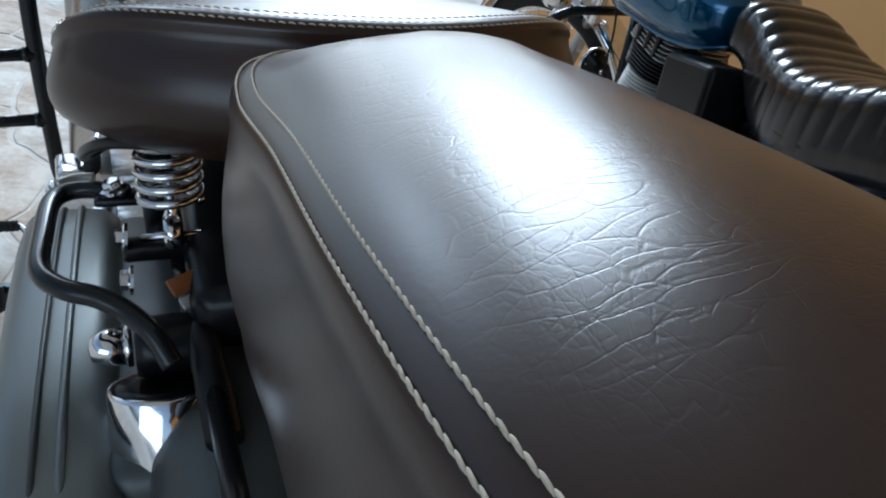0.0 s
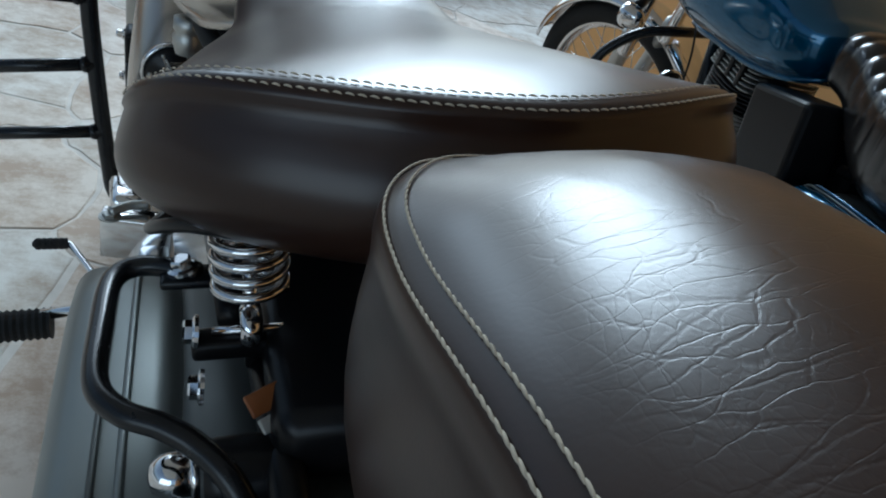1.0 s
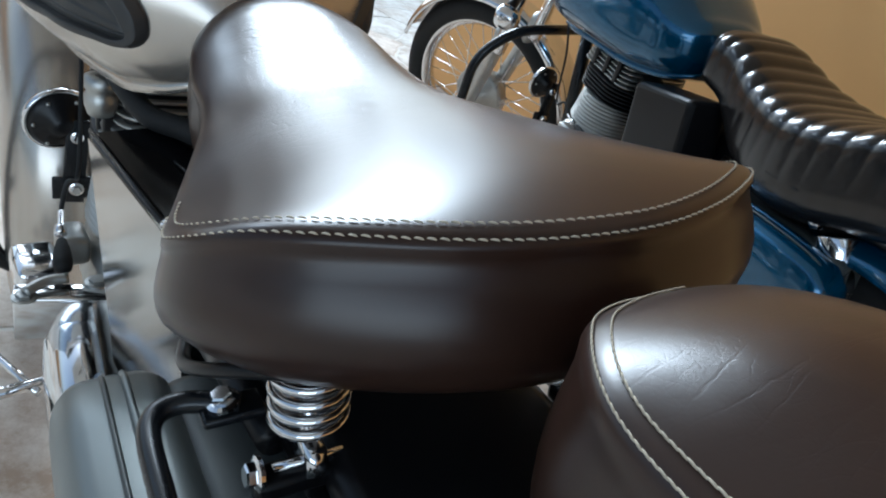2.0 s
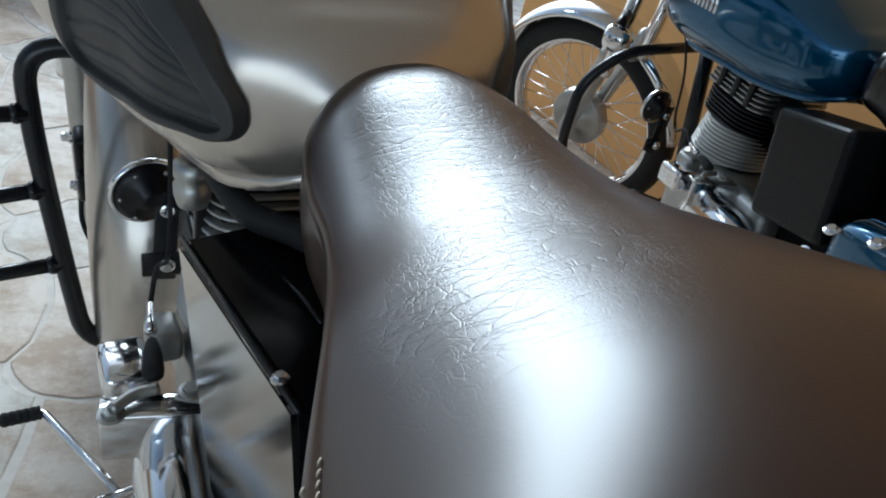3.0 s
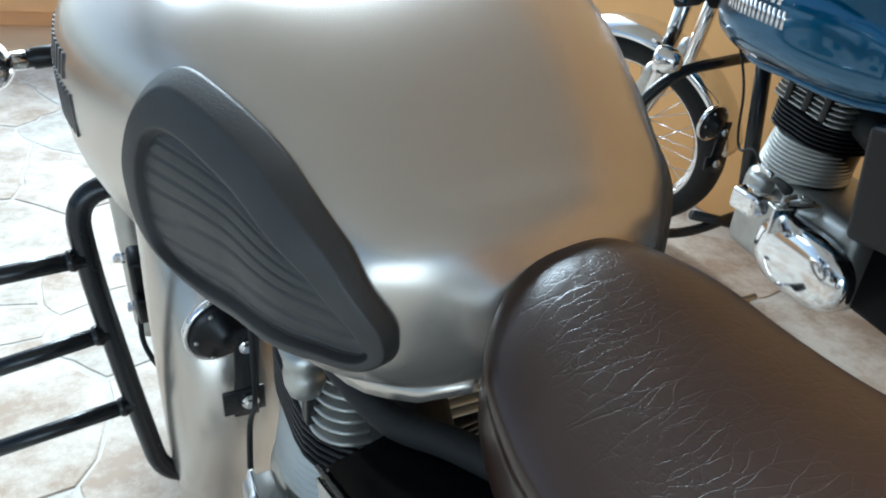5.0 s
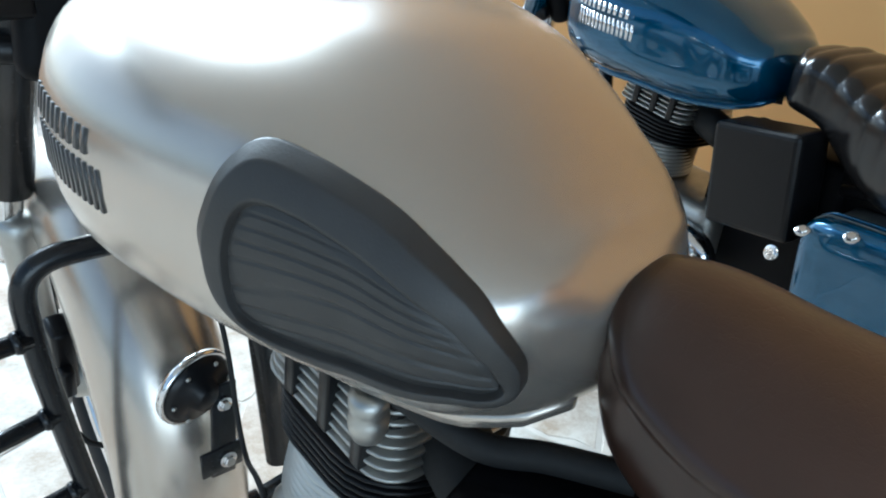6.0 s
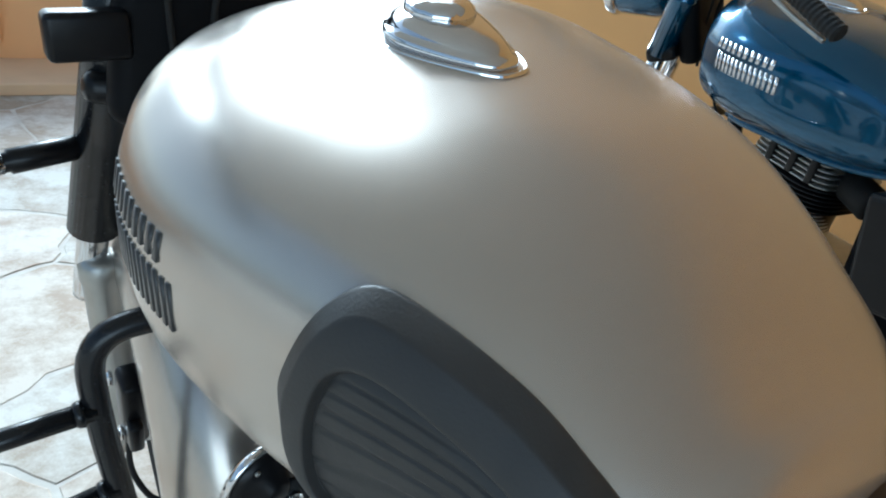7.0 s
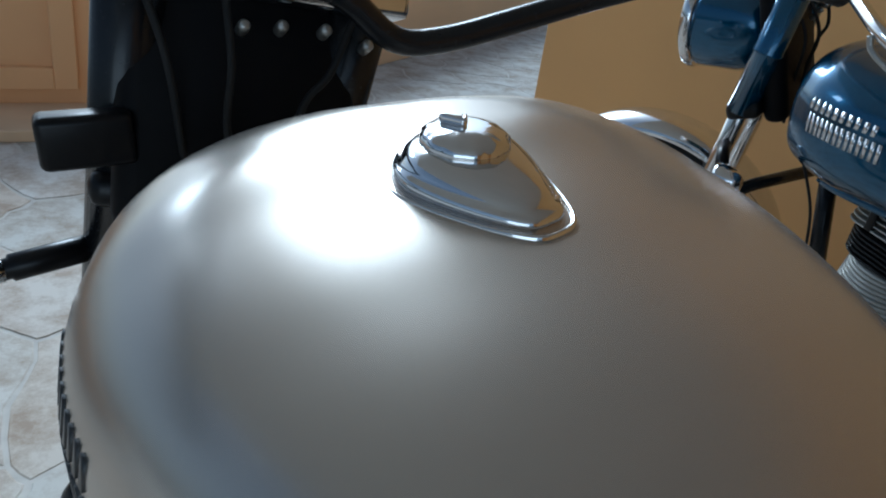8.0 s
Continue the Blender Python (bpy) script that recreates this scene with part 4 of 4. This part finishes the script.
def front_end(root, paint, guard_paint, stem, yaw, chrome_legs, sleeve, bar, hub=None, lean=0, lamp=(0, 0, 0), roll=0):
    """Fork, wheel, mudguard, headlamp housing, handlebar and indicators, turned by yaw; the hub may be given where the wheel leans."""
    turn = pose(*stem, 0.8, 0, roll, 0) @ Matrix.Rotation(radians(yaw), 4, Vector((0, -0.249, 0.969))) @ pose(0, 0, -0.8)
    axle = pose(0, 0, 0, 0, lean, yaw).to_3x3() @ Vector((1, 0, 0))
    hub = Vector(hub) if hub else turn @ Vector((0, 0.175, 0.335))
    mudguard(root, hub, 0.372, -12 if sleeve else 20, 212 if sleeve else 172, 0.168 if sleeve else 0.13, guard_paint, yaw, 0.095 if sleeve else 0.03, lean)
    wheel(root, "front_wheel", hub, 0.335, yaw, lean)
    for s in (-1, 1):
        x = 0.098 * s
        top, mid, low = turn @ Vector((x, -0.05, 1.07)), turn @ (Vector((x, 0.056, 0.655)) if sleeve else Vector((x, 0.045, 0.70))), hub + axle * x * 0.95
        leg = part("fork_leg", lathe([(0.018, 0), (0.0185, (mid - top).length + 0.10), (0.018, (mid - top).length + 0.11)], along(top, mid), 24), M_CHROME, root, "telescopic fork leg")
        run = (mid - top).length if sleeve else (mid - top).length * 0.62
        part("fork_cover", lathe([(0.02, -0.01), (0.029, -0.008), (0.029, run * 0.42), (0.031, run * 0.43), (0.031, run * 0.45), (0.0285, run * 0.46), (0.030, run), (0.02, run)], along(top, mid), 28), sleeve or paint, leg)
        part("fork_slider", lathe([(0.019, 0), (0.026, 0.01), (0.0265, 0.03), (0.024, 0.04), (0.024, (low - mid).length * 0.92), (0.018, (low - mid).length)], along(mid.lerp(low, 0.12), low), 24), M_ALLOY, leg)
        # indicator on a chrome stalk
        base = turn @ Vector((x + s * 0.060, 0.012, 0.762))
        tip = turn @ Vector((x + s * 0.140, -0.013, 0.747))
        stalk = part("indicator", lathe([(0.010, -0.04), (0.014, -0.038), (0.0135, 0.032), (0.0105, 0.034), (0.0105, 0.075), (0.008, 0.078)], along(base, tip), 20), M_BLACK, root, "front indicator on a chrome stalk")
        part("stalk_sleeve", lathe([(0.0085, 0.038), (0.0118, 0.040), (0.0118, 0.070), (0.0085, 0.072)], along(base, tip), 20), M_CHROME, stalk)
        part("indicator_lamp", lathe([(0.002, -0.045), (0.016, -0.042), (0.026, -0.028), (0.031, -0.01), (0.032, 0.004), (0.030, 0.01), (0.003, 0.018)], along(tip, tip + (turn.to_3x3() @ Vector((0, 1, 0)))), 28), M_CHROME, stalk)
    nac = part("headlamp_housing", lathe([(0.01, -0.105), (0.06, -0.10), (0.085, -0.07), (0.098, -0.02), (0.10, 0.06), (0.096, 0.075), (0.02, 0.08)], Matrix.Translation(lamp) @ turn @ pose(0, 0.095, 0.955, -90, 0, 0), 40), sleeve or paint, root, "rounded headlamp housing")
    part("headlamp_rim", lathe([(0.088, 0.07), (0.101, 0.07), (0.106, 0.08), (0.104, 0.092), (0.094, 0.098), (0.088, 0.092)], Matrix.Translation(lamp) @ turn @ pose(0, 0.095, 0.955, -90, 0, 0), 40), M_CHROME, nac)
    part("headlamp_glass", lathe([(0.092, 0.088), (0.07, 0.102), (0.04, 0.109), (0.002, 0.112)], Matrix.Translation(lamp) @ turn @ pose(0, 0.095, 0.955, -90, 0, 0), 40), M_GLASS, nac)
    part("lower_yoke", block((0.25, 0.07, 0.035), turn @ pose(0, 0.0, 0.845, -15, 0, 0), 0.012), M_BLACK, root)
    part("yoke_shroud", block((0.215, 0.05, 0.265), turn @ pose(0, -0.035, 0.955, -12, 0, 0), 0.02, 3), M_MATT, root)
    part("upper_yoke", block((0.24, 0.075, 0.028), turn @ pose(0, -0.06, 1.085, -15, 0, 0), 0.012), M_CHROME, root)
    part("bar_clamp", block((0.13, 0.045, 0.032), turn @ pose(0.055, -0.085, 1.062, -15, 0, 0), 0.006), M_CHROME, root)
    pts = rounded(bar, 0.05)
    hb = part("handlebar", tube(pts, 0.011, 16), M_CHROME if chrome_legs else M_TUBE, root, "handlebar with black grips and levers")
    for end, inner in ((pts[0], pts[1]), (pts[-1], pts[-2])):
        d = (inner - end).normalized()
        part("grip", lathe([(0.012, -0.004)] + [(0.0165 - 0.001 * (k % 2), 0.005 * k) for k in range(22)] + [(0.012, 0.11)], along(end, end + d), 18), M_RUBBER, hb, "", False)
        ahead_of = Vector((0, 0.045, -0.01))
        part("lever", tube(smooth_line([end + d * 0.15 + ahead_of * 0.4, end + d * 0.11 + ahead_of, end + d * 0.05 + ahead_of * 1.1, end - d * 0.02 + ahead_of * 0.9], 6), 0.005, 10), M_ALLOY, hb)
    for k, (x, y, z, e) in enumerate(((-0.05, -0.06, 0.90, 0.03), (0.045, -0.065, 0.95, -0.02), (-0.015, -0.07, 0.92, 0.05))):
        part("cable", tube(smooth_line([turn @ Vector((x * 2.4, -0.04, 1.10)), turn @ Vector((x * 1.5, y - 0.02, 1.00)), turn @ Vector((x, y - 0.01, z)), turn @ Vector((x + e, y, 0.80))], 8), 0.0035, 8), M_RUBBER, root)
    for x, z in ((-0.012, 1.032), (0.020, 1.036), (0.058, 1.038), (0.098, 1.030)):
        part("housing_screw", lathe([(0.0055, -0.01), (0.0055, 0.003), (0.004, 0.0055), (0.001, 0.006)], turn @ pose(x, -0.076, z - 0.01, 60, 0, 0), 12), M_ALLOY, nac)
    return turn


# ---- the silver motorcycle ----
silver_bike = empty("motorcycle", STAND, "satin silver motorcycle with brown leather seats on stone paving", "motorcycle", "parked motorcycles")
tank = fuel_tank(silver_bike, M_SILVER)
tank_seam(tank, M_SILVER)
for side in (-1, 1):
    knee_pad(tank, side)
maker_mark(tank, M_MARK)
filler_cap(tank)
rider_seat(silver_bike)
pillion_seat(silver_bike)
tool_box(silver_bike, M_BOX)
# rear mudguard in the shade-darkened grey rather than the silver paint
rear_end(silver_bike, M_SILVER, M_SHADED)
air_box(silver_bike, M_GLOSS)
engine(silver_bike, M_BLACK)
leg_guard(silver_bike, -1, 0.0)
leg_guard(silver_bike, 1, -0.03)
horn(silver_bike, 0.0)
SILVER_BAR = [(-0.45, 1.02, 1.09), (-0.36, 1.06, 1.115), (-0.19, 1.19, 1.10), (-0.10, 1.225, 1.085), (0.0, 1.230, 1.06), (0.04, 1.222, 1.018), (0.09, 1.218, 1.022), (0.24, 1.205, 1.06), (0.33, 1.13, 1.10), (0.42, 1.10, 1.08)]
front_end(silver_bike, M_SILVER, M_SILVER, (-0.081, 1.372), -4, False, M_TUBE, SILVER_BAR, (-0.098, 1.45, 0.335), roll=8)
caliper = part("brake_caliper", join(block((0.030, 0.045, 0.115), pose(-0.196, 1.335, 0.47, 14, 0, 0), 0.008, 3), block((0.018, 0.030, 0.05), pose(-0.200, 1.318, 0.44, 14, 0, 0), 0.005)), M_BLACK, silver_bike, "black front brake caliper")
bolt(caliper, (-0.212, 1.36, 0.50), (-1, 0, 0.1), 0.007, 0.014)
bolt(caliper, (-0.212, 1.335, 0.43), (-1, 0, 0.1), 0.007, 0.008)
part("brake_hose", tube(smooth_line([(-0.205, 1.34, 0.42), (-0.208, 1.33, 0.37), (-0.195, 1.31, 0.335), (-0.175, 1.30, 0.32)], 8), 0.004, 8), M_RUBBER, caliper)
part("bracket_box", block((0.075, 0.03, 0.046), pose(-0.194, 1.315, 0.931), 0.007, 3), M_BLACK, silver_bike)
wheel(silver_bike, "rear_wheel", (0.005, 0.06, 0.335), 0.335, 0)
part("down_tube", tube([(-0.02, 1.15, 0.80), (-0.03, 1.06, 0.40)], 0.018, 16), M_TUBE, silver_bike)
part("top_tube", tube([(0.0, 1.16, 0.86), (0.0, 0.60, 0.80), (0.0, 0.30, 0.72)], 0.018, 16), M_TUBE, silver_bike)

# ---- the blue motorcycle ----
blue_bike = empty("motorcycle", STAND @ pose(1.155, 1.285, -0.076, 0, 0, -9) @ pose(0, -0.9, 0), "glossy blue motorcycle with a black tufted seat, beside a wall", "motorcycle", "parked motorcycles")
blue_tank = fuel_tank(blue_bike, M_BLUE)
tank_seam(blue_tank, M_BLUE)
maker_mark(blue_tank, M_CHROME, 1.4)
filler_cap(blue_tank)
battery_box = part("battery_box", block((0.10, 0.185, 0.205), pose(-0.115, 0.578, 0.660, -9, 0, 0), 0.012, 3), M_BLACK, blue_bike, "black battery box", False)
part("inner_body", block((0.14, 0.30, 0.36), pose(0.02, 0.60, 0.53), 0.02), M_MATT, blue_bike, "black body under the seat")
bolt(battery_box, (-0.160, 0.492, 0.548), (-1, 0, 0.3), 0.010, 0.006)
engine(blue_bike, M_BLACK, (0.0, 0.045, 0.045))
leg_guard(blue_bike, -1, 0.0, False)
leg_guard(blue_bike, 1, 0.05, False)
horn(blue_bike, 0.0, (0.045, 0.11, 0.0))
BLUE_BAR = [(-0.30, 0.74, 1.00), (-0.31, 0.88, 1.06), (-0.13, 1.22, 1.150), (-0.02, 1.20, 1.120), (0.13, 1.22, 1.120), (0.22, 1.24, 1.150), (0.42, 1.14, 1.12), (0.50, 1.10, 1.10)]
front_end(blue_bike, M_BLUE, M_CHROME, (-0.075, 1.315), 34, True, None, BLUE_BAR, (0.020, 1.72, 0.325), -14, (0.03, 0.0, 0.03))
wheel(blue_bike, "rear_wheel", (0.005, 0.06, 0.335), 0.335, 0)
rear_end(blue_bike, M_BLUE, M_BLUE)
tool_box(blue_bike, M_BLUE)
for p in ((-0.196, 0.43, 0.632), (-0.19, 0.35, 0.655)):
    bolt(blue_bike, p, (-0.6, 0, 1), 0.009, 0.006)
part("down_tube", tube([(-0.02, 1.15, 0.80), (-0.03, 1.06, 0.40)], 0.018, 16), M_TUBE, blue_bike)
part("top_tube", tube([(0.0, 1.16, 0.86), (0.0, 0.60, 0.80), (0.0, 0.30, 0.72)], 0.018, 16), M_TUBE, blue_bike)


def tufted_seat(root):
    """A long black seat with rounded cross rolls and a raised rear step."""
    rings = []
    for k in range(180):
        u = k / 179
        y = 0.625 - 0.78 * u
        roll = 0.006 * abs(math.sin(math.pi * u * 19)) ** 0.6
        half = curve_at((-0.15, -0.12, 0.0, 0.15, 0.3, 0.42, 0.51, 0.60, 0.625), (0.06, 0.10, 0.135, 0.150, 0.150, 0.125, 0.105, 0.085, 0.05), y)
        top = curve_at((-0.15, -0.12, 0.0, 0.1, 0.2, 0.3, 0.42, 0.55, 0.625), (0.86, 0.90, 0.915, 0.90, 0.868, 0.850, 0.860, 0.898, 0.890), y)
        deep = curve_at((-0.15, 0.0, 0.3, 0.4, 0.5, 0.625), (0.06, 0.11, 0.13, 0.12, 0.08, 0.05), y)
        ring = []
        for j in range(48):
            a = 2 * math.pi * j / 48
            ca, sa = math.cos(a), math.sin(a)
            side = roll * (1.0 if sa > -0.1 else 0.25)
            ring.append((half * math.copysign(abs(ca) ** 0.6, ca) * (1.0 if sa > 0 else 1 + 0.06 * abs(sa)) + math.copysign(side * 0.5, ca), y, top - 0.055 + (0.055 + roll if sa > 0 else deep) * math.copysign(abs(sa) ** 0.6, sa)))
        rings.append(ring)
    return part("tufted_seat", loft(rings), M_BLACKSEAT, root, "black vinyl seat with cross rolls")


tufted_seat(blue_bike)

# ---- place ----
def plain_block(name, size, m, mat, label, category):
    return tagged(part(name, block(size, m, 0.006), mat, None, "", False), label, category, kind="structure")


plain_block("wall_east", (0.2, 7.5, 3.05), pose(1.86, -0.35, 1.525), M_WALL, "plain ochre painted wall behind the blue motorcycle", "wall")
plain_block("wall_north", (6.4, 0.25, 0.64), pose(-2.85, 4.58, 0.32), M_PEACH, "low peach-orange painted wall with a recessed panel", "wall")
plain_block("wall_far", (6.0, 0.25, 0.60), pose(2.77, 6.35, 0.30, 0, 0, 37.5), M_PEACH, "low peach-orange painted boundary wall", "wall")
plain_block("wall_south", (1.4, 0.2, 3.05), pose(1.06, -4.1, 1.525), M_WALL, "plain ochre painted wall", "wall")
plain_block("plinth", (6.4, 0.42, 0.05), pose(-2.85, 4.245, 0.025), M_PLINTH, "pale ochre cement plinth along the wall", "plinth")
# ceiling out of view, added to shape the daylight and the reflections
plain_block("ceiling", (4.7, 7.3, 0.12), pose(-0.40, -0.45, 3.11), M_CEIL, "plain unseen porch ceiling", "ceiling")
panel = plain_block("panel_frame", (0.10, 0.05, 0.50), pose(-0.13, 4.435, 0.37), M_PEACH, "peach-orange painted panel frame", "trim")
part("rail", block((1.0, 0.05, 0.10), pose(-0.68, 4.435, 0.17), 0.006), M_PEACH, panel, "", False)
part("stile", block((0.10, 0.05, 0.50), pose(-1.23, 4.435, 0.37), 0.006), M_PEACH, panel, "", False)

# crazy paving: irregular slabs with open joints on a mortar bed
rng = random.Random(5)
ground = tagged(part("ground", block((60, 60, 0.2), pose(0, 8, -0.1022), 0), M_GROUT, None, "", False), "pale crazy paving of irregular stone slabs", "paving", kind="structure")
CELL = 0.42
seeds, weight = {}, {}
for gi in range(-14, 14):
    for gj in range(-8, 22):
        weight[gi, gj] = rng.uniform(0.0, 0.09)
        seeds[gi, gj] = Vector(((gi + rng.uniform(0.05, 0.95)) * CELL, (gj + rng.uniform(0.05, 0.95)) * CELL))


def slab_outline(key):
    """The cell of one seed against its neighbours, drawn in by the joint."""
    p = seeds[key]
    poly = [p + Vector(v) for v in ((-1, -1), (1, -1), (1, 1), (-1, 1))]
    for di in range(-3, 4):
        for dj in range(-3, 4):
            q = seeds.get((key[0] + di, key[1] + dj))
            if q is None or (di, dj) == (0, 0):
                continue
            n = (q - p).normalized()
            limit = (q - p).length / 2 + (weight[key] - weight[key[0] + di, key[1] + dj]) / (2 * (q - p).length) - 0.005
            out = []
            for a, b in zip(poly, poly[1:] + poly[:1]):
                da, db = (a - p).dot(n) - limit, (b - p).dot(n) - limit
                if da <= 0:
                    out.append(a)
                if da * db < 0:
                    out.append(a + (b - a) * (da / (da - db)))
            poly = out
    return poly


def slab(bm, key, rough):
    poly = slab_outline(key)
    if len(poly) < 3:
        return False
    c = sum(poly, Vector((0, 0))) / len(poly)
    line = []
    for a, b in zip(poly, poly[1:] + poly[:1]):
        for k in range(5):
            v = a.lerp(b, k / 5)
            line.append(v + Vector((noise.noise((v.x * 4, v.y * 4, 1.7)), noise.noise((v.x * 4, v.y * 4, 7.3)))) * 0.07 + Vector((noise.noise((v.x * 17, v.y * 17, 3.1)), noise.noise((v.x * 17, v.y * 17, 5.9)))) * 0.018)
    c = sum(line, Vector((0, 0))) / len(line)
    lift = rough.uniform(-0.0015, 0.0015)
    rings = []
    for f, z in ((1.0, -0.006), (0.994, -0.0015), (0.982, 0.0)):
        rings.append([bm.verts.new((*(c + (v - c) * f), z + lift)) for v in line])
    n = len(line)
    for a, b in zip(rings, rings[1:]):
        for k in range(n):
            bm.faces.new((a[k], a[(k + 1) % n], b[(k + 1) % n], b[k]))
    bm.faces.new(rings[-1])
    return True


rest = bmesh.new()
count = 0
for key in sorted(seeds):
    p = seeds[key]
    if abs(key[0]) > 12 or key[1] < -6 or key[1] > 19:
        continue
    if -2.6 < p.x < 1.74 and 0.3 < p.y < 4.02 and count < 150:
        bm = bmesh.new()
        if slab(bm, key, rng):
            part("stone_slab", bm, M_SLAB, ground, "", False)
            count += 1
        else:
            bm.free()
    elif p.x < 1.74 or p.y > 3.45:
        slab(rest, key, rng)
tagged(part("stone_slabs", rest, M_SLAB, ground, "", False), kind="stuff")
